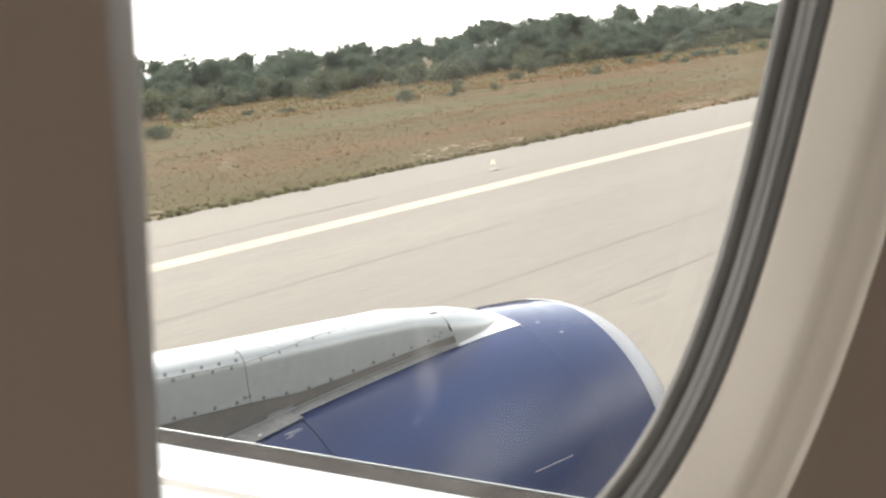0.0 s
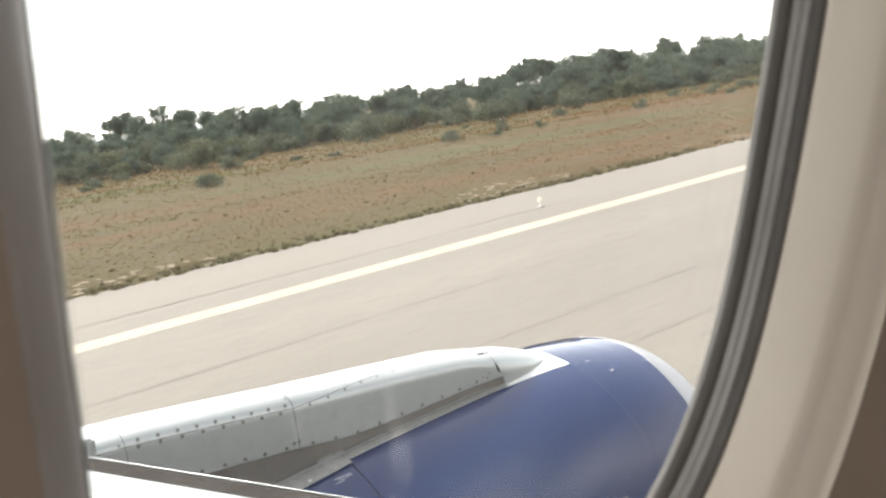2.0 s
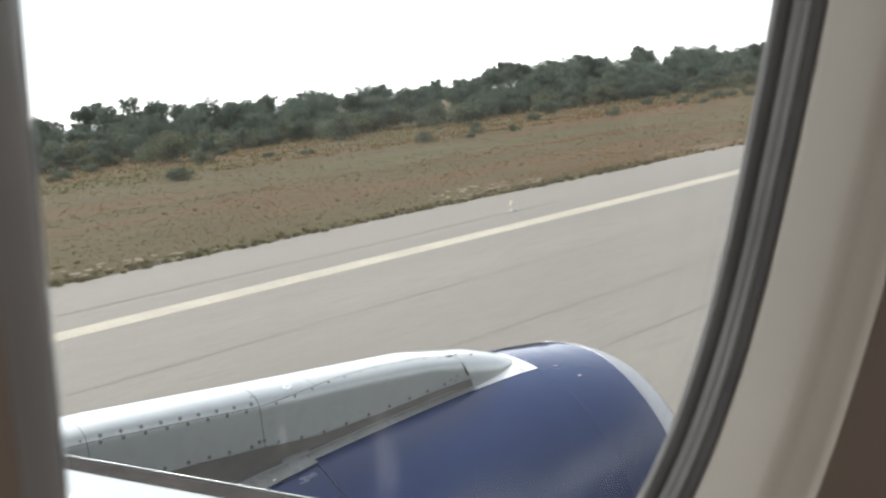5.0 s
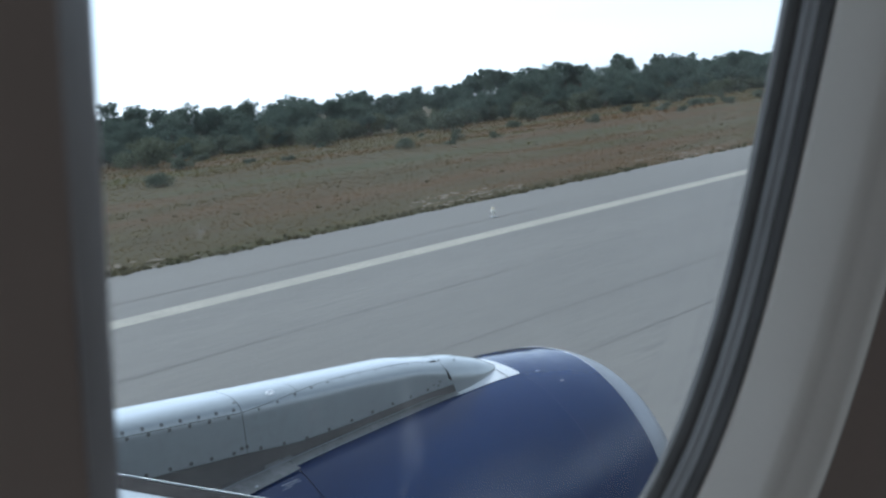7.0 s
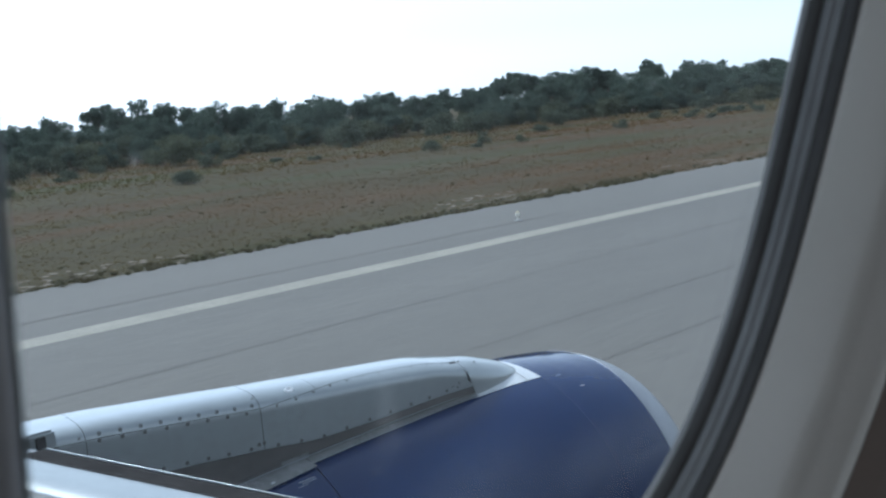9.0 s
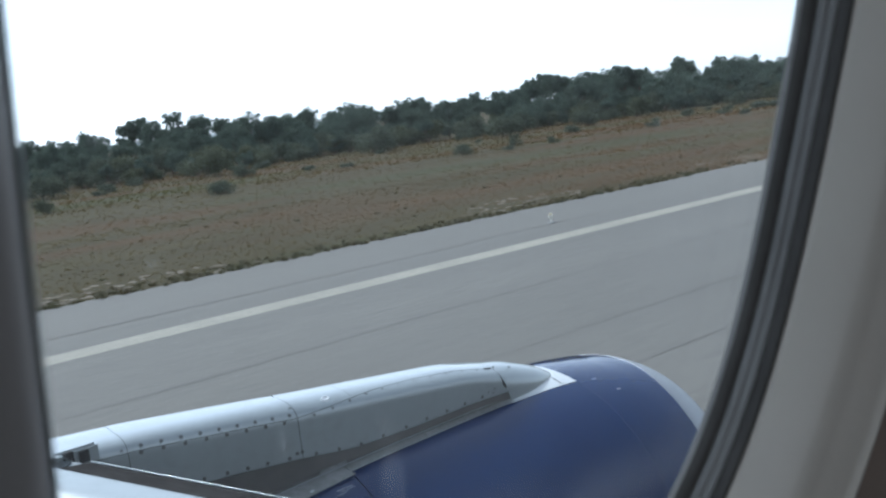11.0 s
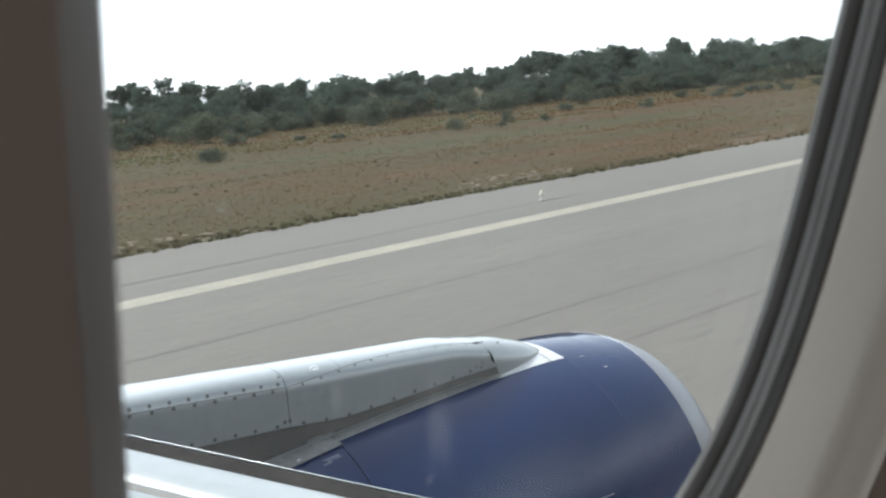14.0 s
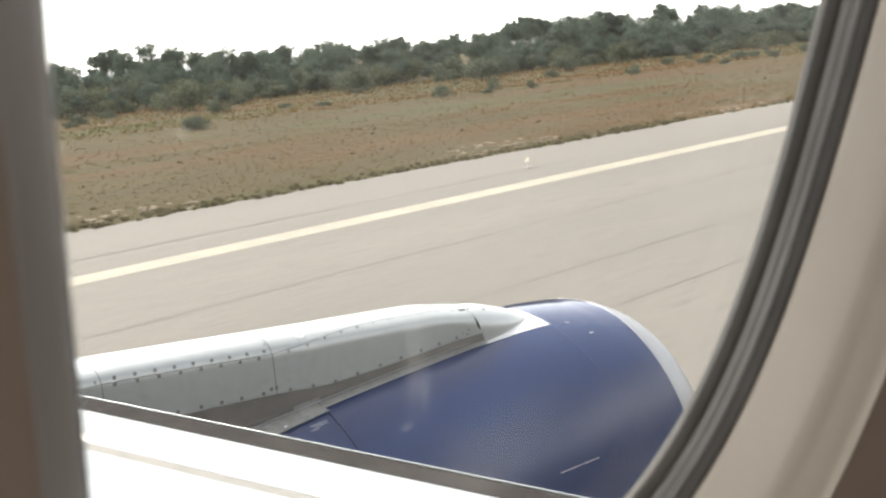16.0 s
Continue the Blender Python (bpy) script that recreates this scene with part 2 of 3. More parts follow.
for sx, sy, sz, hw, hh, amount in SMEARS:
    g_sub = gt.nodes.new("ShaderNodeVectorMath")
    g_sub.operation = "SUBTRACT"
    g_sub.inputs[1].default_value = (sx, sy, sz)
    gt.links.new(g_pos.outputs["Position"], g_sub.inputs[0])
    g_mul = gt.nodes.new("ShaderNodeVectorMath")
    g_mul.operation = "MULTIPLY"
    g_mul.inputs[1].default_value = (1 / hw, 0, 1 / hh)
    gt.links.new(g_sub.outputs[0], g_mul.inputs[0])
    g_len = gt.nodes.new("ShaderNodeVectorMath")
    g_len.operation = "LENGTH"
    gt.links.new(g_mul.outputs[0], g_len.inputs[0])
    g_fall = gt.nodes.new("ShaderNodeMapRange")
    g_fall.interpolation_type = "SMOOTHSTEP"
    g_fall.inputs["To Min"].default_value, g_fall.inputs["To Max"].default_value = 0.6 * amount, 0.0
    gt.links.new(g_len.outputs["Value"], g_fall.inputs[0])
    g_add = gt.nodes.new("ShaderNodeMath")
    gt.links.new(veil, g_add.inputs[0])
    gt.links.new(g_fall.outputs[0], g_add.inputs[1])
    veil = g_add.outputs[0]
g_mix2 = gt.nodes.new("ShaderNodeMixShader")
gt.links.new(veil, g_mix2.inputs[0])
gt.links.new(g_clear.outputs[0], g_mix.inputs[1])
gt.links.new(g_gloss.outputs[0], g_mix.inputs[2])
gt.links.new(g_mix.outputs[0], g_mix2.inputs[1])
gt.links.new(g_dust.outputs[0], g_mix2.inputs[2])
gt.links.new(g_mix2.outputs[0], g_out.inputs[0])


# ================= mesh helpers =================
def mesh_ob(name, verts, faces, mat, parent=None, label="", smooth=False):
    me = bpy.data.meshes.new(name)
    me.from_pydata([tuple(v) for v in verts], [], [tuple(f) for f in faces])
    me.materials.append(mat)
    if smooth:
        me.polygons.foreach_set("use_smooth", [True] * len(me.polygons))
    me.update()
    ob = new(name, me)
    if parent:
        ob.parent = parent
    if label:
        ob["label"] = label
    return ob


def part(name, bm, mat, parent, label="", smooth=False):
    me = bpy.data.meshes.new(name)
    bm.to_mesh(me)
    bm.free()
    me.materials.append(mat)
    if smooth:
        me.polygons.foreach_set("use_smooth", [True] * len(me.polygons))
    ob = new(name, me)
    if parent:
        ob.parent = parent
    if label:
        ob["label"] = label
    return ob


def loft(name, rings, mat, parent=None, label="", closed=False, caps=False, smooth=True):
    """Quads between successive rings of equal length."""
    n = len(rings[0])
    verts = [p for r in rings for p in r]
    faces = []
    m = n if closed else n - 1
    for i in range(len(rings) - 1):
        for j in range(m):
            a, b = i * n + j, i * n + (j + 1) % n
            faces.append((a, b, b + n, a + n))
    if caps:
        faces.append(tuple(range(n))[::-1])
        faces.append(tuple((len(rings) - 1) * n + j for j in range(n)))
    return mesh_ob(name, verts, faces, mat, parent, label, smooth)


def empty(name, x, y, z):
    e = new(name)
    e.location = (x, y, z)
    return e


def under(parent, ob):
    """Hang ob under parent and keep its place in the world."""
    ob.parent = parent
    ob.matrix_parent_inverse = Matrix.Translation(-parent.location)
    return ob


def interp(x, pts):
    return float(np.interp(x, [p[0] for p in pts], [p[1] for p in pts]))


# ================= ground, runway, distance =================
GRASS_Y, LINE_Y, FAR = 28.1, 21.0, 3500.0


def sheet(name, x0, x1, y0, y1, z, mat, nx=1, ny=1, label="", category="", wobble=0.0):
    xs, ys = np.linspace(x0, x1, nx + 1), np.linspace(y0, y1, ny + 1)
    v = [(x, y, z) for y in ys for x in xs]
    if wobble:
        rnd = np.random.RandomState(3)
        v = [(x, y + (wobble * rnd.uniform(-1, 1) if abs(y - y1) < 1e-6 else 0), zz) for x, y, zz in v]
    f = [(j * (nx + 1) + i, j * (nx + 1) + i + 1, (j + 1) * (nx + 1) + i + 1, (j + 1) * (nx + 1) + i) for j in range(ny) for i in range(nx)]
    return tagged(mesh_ob(name, v, f, mat), label, category, kind="structure")


def ground_height(x, y):
    """Low swells in the field beyond the runway."""
    k = min(1.0, max(0.0, (y - GRASS_Y) / 20.0))
    return k * (0.10 * noise.noise((x * 0.06, y * 0.12, 0.0)) + 0.05 * noise.noise((x * 0.25, y * 0.3, 5.0))) - 0.03


xs = np.concatenate([np.linspace(-FAR, -60, 12), np.linspace(-50, 260, 190), np.linspace(280, FAR, 16)])
ys = np.concatenate([np.linspace(-FAR, 20, 8), np.linspace(27, 30, 8), np.linspace(30.6, 140, 130), np.linspace(150, FAR, 16)])
gv = [(x, y, ground_height(x, y)) for y in ys for x in xs]
nx = len(xs)
gf = [(j * nx + i, j * nx + i + 1, (j + 1) * nx + i + 1, (j + 1) * nx + i) for j in range(len(ys) - 1) for i in range(nx - 1)]
tagged(mesh_ob("ground", gv, gf, M_EARTH, smooth=True), "dry brown airfield grassland reaching to the horizon", "ground", kind="structure")

sheet("runway", -900, 1500, -24.5, 22.9, 0.012, M_ASPHALT, 60, 4, "worn light grey asphalt runway with faint streaks", "runway")
sheet("runway_shoulder", -900, 1500, 22.904, GRASS_Y, 0.008, M_SHOULDER, 3000, 2, "paler asphalt shoulder with a ragged grass edge", "shoulder", wobble=0.16)
sheet("runway_line", -900, 1500, LINE_Y - 0.45, LINE_Y + 0.45, 0.016, M_LINE, 40, 1, "worn cream-white painted runway edge line", "line")
for y0, wid in ((16.1, 0.07), (12.4, 0.04), (9.75, 0.035), (23.6, 0.03)):
    v, f = [], []
    rnd = np.random.RandomState(int(y0 * 10))
    px = np.linspace(-60, 400, 160)
    off = np.cumsum(rnd.normal(0, 0.045, 160))
    off -= np.linspace(off[0], off[-1], 160)
    for i, x in enumerate(px):
        w = wid * (0.6 + 0.6 * rnd.rand())
        v += [(x, y0 + off[i] - w, 0.0165), (x, y0 + off[i] + w, 0.0165)]
        if i:
            f.append((2 * i - 2, 2 * i, 2 * i + 1, 2 * i - 1))
    tagged(mesh_ob("tyre_streak", v, f, M_TYRE), "dark rubber streak along the asphalt", "streak", "streaks on the runway", "structure")


def ridge(name, y, x0, x1, base, amp, seed, mat, label):
    """A long low ridge with a rounded cross-section."""
    px = np.linspace(x0, x1, 90)
    rings = []
    for x in px:
        h = base + amp * noise.noise((x * 0.0016, seed, 0)) + 0.35 * amp * noise.noise((x * 0.008, seed, 3))
        rings.append([(x, y - 260, -2), (x, y - 120, h * 0.55), (x, y, h), (x, y + 200, h * 0.6), (x, y + 400, -2)])
    return tagged(loft(name, rings, mat), label, "hills", kind="structure")


ridge("backdrop_hills", 1500, -900, 3300, 10, 7, 1.7, M_HILL, "low hills on the horizon, pale haze put into their colour")

# ================= cabin window and fuselage (curved coordinates) =================
R0, TH0, CY, CZ = 1.97, radians(14), -1.7265, 4.0784
WX, WS, WA, WB, WN = 0.1795, 0.030, 0.130, 0.178, 2.5


def wall_point(x, s, w):
    """Along the cabin x, up the curved wall s, inwards w."""
    a = TH0 + s / R0
    return (x, CY + (R0 - w) * math.cos(a), CZ + (R0 - w) * math.sin(a))


def oval_point(t, d, w):
    """A point at the angle t of the window's outline, widened by d, at depth w."""
    c, s = math.cos(t), math.sin(t)
    aft = max(0.0, -c)
    inner = min(d, 0.0144) * (1 - 0.65 * math.sqrt(aft))  # the darker aft piece covers most of the seals on the aft side
    outer = max(0.0, d - 0.0144) * (1 - 0.60 * math.sqrt(aft))
    dd = inner + outer + 0.0015 * aft
    if d > 0.0012:
        dd *= 1 - 0.14 * max(0.0, c) * max(0.0, s) ** 0.5 + 0.05 * max(0.0, c) * max(0.0, -s)
    e = 2 / (WN + 5.0 * aft)
    u = (WA + dd) * math.copysign(abs(c) ** e, c)
    v = (WB + dd) * math.copysign(abs(s) ** e, s)
    return wall_point(WX + u, WS + v, w)


def oval(d, w, n=128):
    return [oval_point(2 * math.pi * i / n, d, w) for i in range(n)]


def box_ring(hx, hs, w, n=128):
    """A rectangle round the window with as many points as oval()."""
    pts = []
    for i in range(n):
        t = 2 * math.pi * i / n
        c, s = math.cos(t), math.sin(t)
        k = 1 / max(abs(c), abs(s))
        pts.append(wall_point(WX + hx * c * k, WS + hs * s * k, w))
    return pts


window = tagged(empty("window_1", WX, 0.18, CZ + 0.5), "oval aircraft cabin window with dark rubber seals and cream surround", "window", kind="structure")
pane_ring = oval(0.004, 0.0)
centre = wall_point(WX, WS, 0.0)
mid = [tuple((np.array(p) + np.array(centre)) / 2) for p in pane_ring]
pane = under(window, loft("pane", [pane_ring, mid, [centre] * len(mid)], M_GLASS, closed=True))
pane.visible_shadow = False


def ring_part(name, profile, mat, label=""):
    return under(window, loft(name, [oval(d, w) for d, w in profile], mat, label=label, closed=True))


M_EDGE = bpy.data.materials.new("ground_pane_edge")
M_EDGE.use_nodes = True
et = M_EDGE.node_tree
e_mix, e_clear = et.nodes.new("ShaderNodeMixShader"), et.nodes.new("ShaderNodeBsdfTransparent")
et.nodes["Principled BSDF"].inputs["Base Color"].default_value = (0.75, 0.77, 0.78, 1)
et.nodes["Principled BSDF"].inputs["Roughness"].default_value = 0.4
e_mix.inputs[0].default_value = 0.42
et.links.new(e_clear.outputs[0], e_mix.inputs[1])
et.links.new(et.nodes["Principled BSDF"].outputs[0], e_mix.inputs[2])
et.links.new(e_mix.outputs[0], et.nodes["Material Output"].inputs[0])
ring_part("pane_edge", [(-0.0026, 0.0003), (-0.0012, 0.0010), (0.0002, 0.0012)], M_EDGE, "pale ground edge of the pane")
ring_part("inner_seal", [(0.0012, -0.0015), (0.0, -0.0012), (0.0, 0.0), (0.0015, 0.0028), (0.004, 0.0042), (0.0055, 0.004)], M_SEAL, "dark rubber seal round the pane")
ring_part("gasket", [(0.0055, 0.003), (0.0057, 0.0052), (0.0075, 0.0068), (0.0085, 0.0066), (0.0088, 0.0078), (0.0102, 0.0092), (0.0107, 0.0088)], M_SEALGREY, "grey ridged gasket")
ring_part("outer_seal", [(0.0107, 0.007), (0.0109, 0.0098), (0.0122, 0.0122), (0.0136, 0.0132), (0.0142, 0.0125)], M_SEAL, "dark outer seal")
ring_part("surround", [(0.0142, 0.0110), (0.0144, 0.0142), (0.0152, 0.0155), (0.0205, 0.0225), (0.0262, 0.0302), (0.0275, 0.0312), (0.0330, 0.0349), (0.0345, 0.0352), (0.0365, 0.0370), (0.0465, 0.0408), (0.0500, 0.0425), (0.0504, 0.0440)],
          M_CREAM, "cream moulded plastic window surround")

# added lip over the aft surround; its brown-grey imitates that side's shade
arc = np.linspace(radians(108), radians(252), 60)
under(window, loft("aft_surround_shade", [[oval_point(t, d, w) for t in arc] for d, w in ((0.0146, 0.0135), (0.0147, 0.0160), (0.0158, 0.0172), (0.0205, 0.0236), (0.0262, 0.0313), (0.0330, 0.0363), (0.0465, 0.0419), (0.0500, 0.0436), (0.0512, 0.0444))],
                   M_AFT_SHADE, label="aft side of the moulded surround, its shade put into a brown-grey colour"))

HX, HS, X0, X1 = 0.42, 0.42, -7.0, 15.0
liner_patch = loft("wall_liner", [oval(0.0504, 0.0442), oval(0.078, 0.0446), box_ring(HX, HS, 0.045)], M_LINER, closed=True)
tagged(liner_patch, "beige moulded cabin sidewall panel round the window", "wall", kind="structure")
skin_patch = loft("fuselage_skin", [oval(0.0012, -0.0015), oval(0.03, -0.015), oval(0.062, -0.028), oval(0.068, -0.03), box_ring(HX, HS, -0.03)], M_WHITE, closed=True)
tagged(skin_patch, "white painted aircraft fuselage skin", "fuselage", kind="structure")


def tube(name, w, mat, label, category, openings):
    """The rest of the round hull; leaves out the cells of the window patch and of the openings on the far side."""
    xs = sorted({X0, X1, WX - HX, WX + HX, *[x for o in openings for x in o[:2]], *np.linspace(X0, X1, 15)})
    s_edges = [WS - HS, WS + HS]
    far = R0 * math.pi - 2 * TH0 * R0
    total = 2 * math.pi * R0
    ss = sorted({*[round(v, 5) for v in np.linspace(WS + HS, WS - HS + total, 41)], far - 0.17, far + 0.17})
    v = [wall_point(x, s, w) for s in ss for x in xs]
    m = len(xs)
    f = []
    for j in range(len(ss) - 1):
        for i in range(m - 1):
            sc, xc = (ss[j] + ss[j + 1]) / 2, (xs[i] + xs[i + 1]) / 2
            if abs(sc - far) < 0.17 and any(o[0] < xc < o[1] for o in openings):
                continue
            f.append((j * m + i, j * m + i + 1, (j + 1) * m + i + 1, (j + 1) * m + i))
    # beside the window patch
    for xa, xb in ((X0, WX - HX), (WX + HX, X1)):
        b = len(v)
        for k in range(9):
            s = WS - HS + 2 * HS * k / 8
            v += [wall_point(xa, s, w), wall_point(xb, s, w)]
            if k:
                f.append((b + 2 * k - 2, b + 2 * k - 1, b + 2 * k + 1, b + 2 * k))
    return tagged(mesh_ob(name, v, f, mat, smooth=True), label, category, kind="structure")


FAR_WINDOWS = [(x, x + 0.24) for x in np.arange(-4.0, 5.5, 0.53)]
tube("wall_cabin", 0.045, M_LINER, "beige cabin lining round the aisle", "wall", FAR_WINDOWS)
tube("fuselage_hull", -0.03, M_WHITE, "white painted fuselage hull", "fuselage", FAR_WINDOWS)


def hull_window(name, x):
    """One of the row of windows beside the open one: a dark pane in a rounded metal frame."""
    w = tagged(empty(name, x, 0.2, CZ + 0.5), "small oval cabin window in the white fuselage", "window", kind="structure")

    def ring(a, b, depth):
        return [wall_point(x + a * math.copysign(abs(math.cos(t)) ** 0.8, math.cos(t)), WS + b * math.copysign(abs(math.sin(t)) ** 0.8, math.sin(t)), depth) for t in np.linspace(0, 2 * math.pi, 48, endpoint=False)]
    under(w, loft("window_frame", [ring(0.142, 0.190, -0.029), ring(0.140, 0.188, -0.035), ring(0.122, 0.170, -0.035), ring(0.118, 0.166, -0.031)], M_STRIPMETAL, label="thin bare metal window frame", closed=True))
    under(w, loft("pane", [ring(0.120, 0.168, -0.0325), ring(0.02, 0.03, -0.0325), ring(0.001, 0.001, -0.0325)], M_DISC, label="dark window pane", closed=True))


for k, x in enumerate([WX + 0.53 * j for j in (*range(-8, 0), *range(1, 27))]):
    hull_window(f"window_{k + 2}", x)
FLOOR_Z = 3.45
for k in (-3.42, -2.36, -1.30, -0.24):
    lamp = bpy.data.lights.new("far_window_daylight", "AREA")
    lamp.shape, lamp.size, lamp.size_y, lamp.energy, lamp.color = "RECTANGLE", 0.24, 0.34, 4.8, (1.0, 0.95, 0.88)
    new("far_window_daylight", lamp).matrix_world = look((k, CY - 1.86, CZ + 0.49), (k, CY, CZ + 0.45))
tagged(mesh_ob("floor", [(X0, CY - 1.75, FLOOR_Z), (X1, CY - 1.75, FLOOR_Z), (X1, CY + 1.75, FLOOR_Z), (X0, CY + 1.75, FLOOR_Z)], [(0, 1, 2, 3)], M_CARPET), "dark carpeted cabin floor", "floor", kind="structure")
for nm, xx in (("wall_aft", X0), ("wall_forward", X1)):
    ring = [(xx, CY + (R0 - 0.02) * math.cos(2 * math.pi * i / 48), CZ + (R0 - 0.02) * math.sin(2 * math.pi * i / 48)) for i in range(48)]
    tagged(mesh_ob(nm, ring, [tuple(range(48))], M_LINER), "plain beige cabin bulkhead", "wall", kind="structure")

# ================= engine nacelle =================
EY, EZ = 4.30, 1.70
COWL = [(0.3, 0.98), (1.2, 1.07), (2.0, 1.105), (2.6, 1.118), (3.2, 1.122), (3.8, 1.116), (4.1, 1.106), (4.3, 1.094), (4.5, 1.077), (4.7, 1.049)]


def flat(x, s):
    """How far the crown of the intake is flattened at station x; s is the sine of the angle round the axis."""
    return interp(x, [(3.9, 0.0), (4.2, 0.013), (4.5, 0.031), (5.0, 0.031)]) * max(0.0, s) ** 8


OUTER = COWL + [(4.76, 1.038), (4.83, 1.018), (4.90, 0.985)]


def around(x, r, n=120):
    """A ring round the engine; the joint of the lip leans forward at the crown."""
    pts = []
    for i in range(n):
        t = 2 * math.pi * i / n
        dx = interp(x, [(4.25, 0.0), (4.66, 1.0), (4.78, 1.0), (4.90, 0.0)]) * (0.12 * max(0.0, math.sin(t)) ** 8 - 0.04) if r > 0.96 else 0.0
        q = r + interp(x + dx, OUTER) - interp(x, OUTER) - flat(x, math.sin(t))
        pts.append((x + dx, EY + q * math.cos(t), EZ + q * math.sin(t)))
    return pts


def on_cowl(x, y, lift=0.0):
    r = interp(x, COWL) + lift
    z = math.sqrt(max(0.0, r * r - (y - EY) ** 2))
    return (x, y, EZ + z - flat(x, z / r))


engine = tagged(empty("jet_engine", 2.5, EY, EZ), "blue painted jet engine nacelle with a bare metal intake lip", "engine")


def cowl(name, x0, x1, label=""):
    st = np.linspace(x0, x1, 14)
    st = [st[0], st[0] + 0.0015, *st[1:-1], st[-1] - 0.0015, st[-1]]
    rings = [around(x0, interp(x0, COWL) - 0.003)] + [around(x, interp(x, COWL)) for x in st] + [around(x1, interp(x1, COWL) - 0.003)]
    return under(engine, loft(name, rings, M_BLUE, label=label, closed=True))


cowl("reverser_cowl", 0.3, 2.288)
cowl("fan_cowl", 2.294, 4.1)
cowl("intake_cowl", 4.1015, 4.697)
under(engine, loft("inner_barrel", [around(0.32, 0.95), around(4.69, 1.025)], M_DISC, closed=True))
LIP = [(4.698, 1.035), (4.699, 1.0495), (4.703, 1.0495), (4.76, 1.038), (4.83, 1.018), (4.90, 0.985), (4.95, 0.945), (4.98, 0.89), (4.96, 0.86), (4.88, 0.84), (4.7, 0.825), (4.3, 0.82), (3.9, 0.83)]
under(engine, loft("intake_lip", [around(x, r) for x, r in LIP], M_LIP, label="bare polished metal intake lip", closed=True))
under(engine, loft("fan", [around(3.95, 0.83), around(3.97, 0.3), around(4.2, 0.12), around(4.3, 0.005)], M_DISC, label="dark fan behind the intake", closed=True))
under(engine, loft("exhaust_cone", [around(0.34, 0.95), around(-0.6, 0.62), around(-1.4, 0.5)], M_STRIPMETAL, closed=True))


def cowl_patch(name, corners, mat, lift, label="", n=8):
    """A thin plate lying on the cowl between four plan corners."""
    a, b, c, d = [np.array(p, float) for p in corners]
    rings = []
    for i in range(n + 1):
        u = i / n
        p, q = a + (b - a) * u, d + (c - d) * u
        rings.append([on_cowl(*(p + (q - p) * k / 6), lift) for k in range(7)])
    ob = loft(name, rings, mat, label=label)
    return under(engine, ob)


cowl_patch("white_chevron", [(3.51, 3.986), (4.095, 3.988), (4.095, 4.61), (3.51, 4.6)], M_WHITE, 0.004, "white painted chevron under the pylon nose")
cowl_patch("recess_plate", [(1.2, 3.97), (3.505, 4.0), (3.505, 4.3), (1.2, 4.3)], M_SHADEGAP, 0.006, "recess plate under the pylon, coloured dark for the shadow there")
cowl_patch("drip_strip", [(2.285, 3.944), (3.53, 3.982), (3.53, 4.024), (2.285, 3.999)], M_STRIPMETAL, 0.012, "worn bare metal edge strip")
cowl_patch("strip_edge", [(2.30, 3.942), (3.53, 3.980), (3.53, 3.985), (2.30, 3.948)], M_PYLON, 0.0165, "thin bright edge of the strip")
cowl_patch("strip_plate", [(1.45, 3.850), (2.295, 3.911), (2.265, 4.0), (1.45, 3.972)], M_STRIPMETAL, 0.017, "wider worn metal end of the strip")
cowl_patch("strip_bead", [(1.45, 3.970), (3.53, 4.022), (3.53, 4.030), (1.45, 3.980)], M_PYLON, 0.022, "thin bright bead along the strip")
cowl_patch("bracket_plate", [(2.128, 4.000), (2.293, 3.998), (2.36, 4.09), (2.234, 4.16)], M_STRIPMETAL, 0.012, "small grey bracket plate with fasteners")
cowl_patch("edge_tab", [(2.015, 3.905), (2.035, 3.907), (2.035, 3.918), (2.015, 3.916)], M_WHITE, 0.021, "small pale tab", 1)
cowl_patch("chevron_seam", [(3.978, 4.150), (3.966, 3.985), (3.972, 3.988), (3.984, 4.153)], M_GAP, 0.0075, "dark seam across the chevron", 2)
for x, y, ln, wd in ((4.215, 3.962, 0.045, 0.008), (4.29, 3.815, 0.04, 0.008), (2.145, 3.868, 0.10, 0.006), (2.16, 3.855, 0.09, 0.005), (2.13, 3.842, 0.06, 0.005), (3.395, 3.284, 0.33, 0.0022)):
    cowl_patch("stencil_bar", [(x, y), (x + ln, y - 0.02 * ln), (x + ln, y - 0.02 * ln + wd), (x, y + wd)], M_STENCIL, 0.003, "tiny pale stencil bar", 1)
fin = []
for x in np.linspace(4.16, 4.69, 14):
    k = math.sin(math.pi * (x - 4.15) / 0.55) ** 0.5
    p, q = on_cowl(x, 4.485, -0.004), on_cowl(x, 4.485, 0.001 + 0.0045 * k)
    fin.append([(p[0], p[1] - 0.004, p[2]), (q[0], q[1] - 0.002, q[2]), (q[0], q[1] + 0.002, q[2]), (p[0], p[1] + 0.004, p[2])])
under(engine, loft("strake", fin, M_RUBBER, label="dark low strake on the cowl", caps=True))

# ================= engine pylon =================
PY = 4.23
TOP = [(0.3, 3.352), (1.0, 3.29), (1.28, 3.27), (1.71, 3.225), (2.2, 3.169), (2.77, 3.108), (3.2, 3.062), (3.66, 2.968), (3.94, 2.876), (4.14, 2.80)]
ROUND = [(0.3, 0.5), (1.2, 0.5), (1.7, 0.6), (2.2, 0.68), (2.8, 0.75), (3.4, 0.8), (4.14, 0.8)]  # how soft the shoulder is
HALF = [(0.3, 0.20), (2.0, 0.20), (2.8, 0.205), (3.3, 0.215), (3.52, 0.225), (3.66, 0.205), (3.85, 0.145), (4.03, 0.07), (4.14, 0.01)]
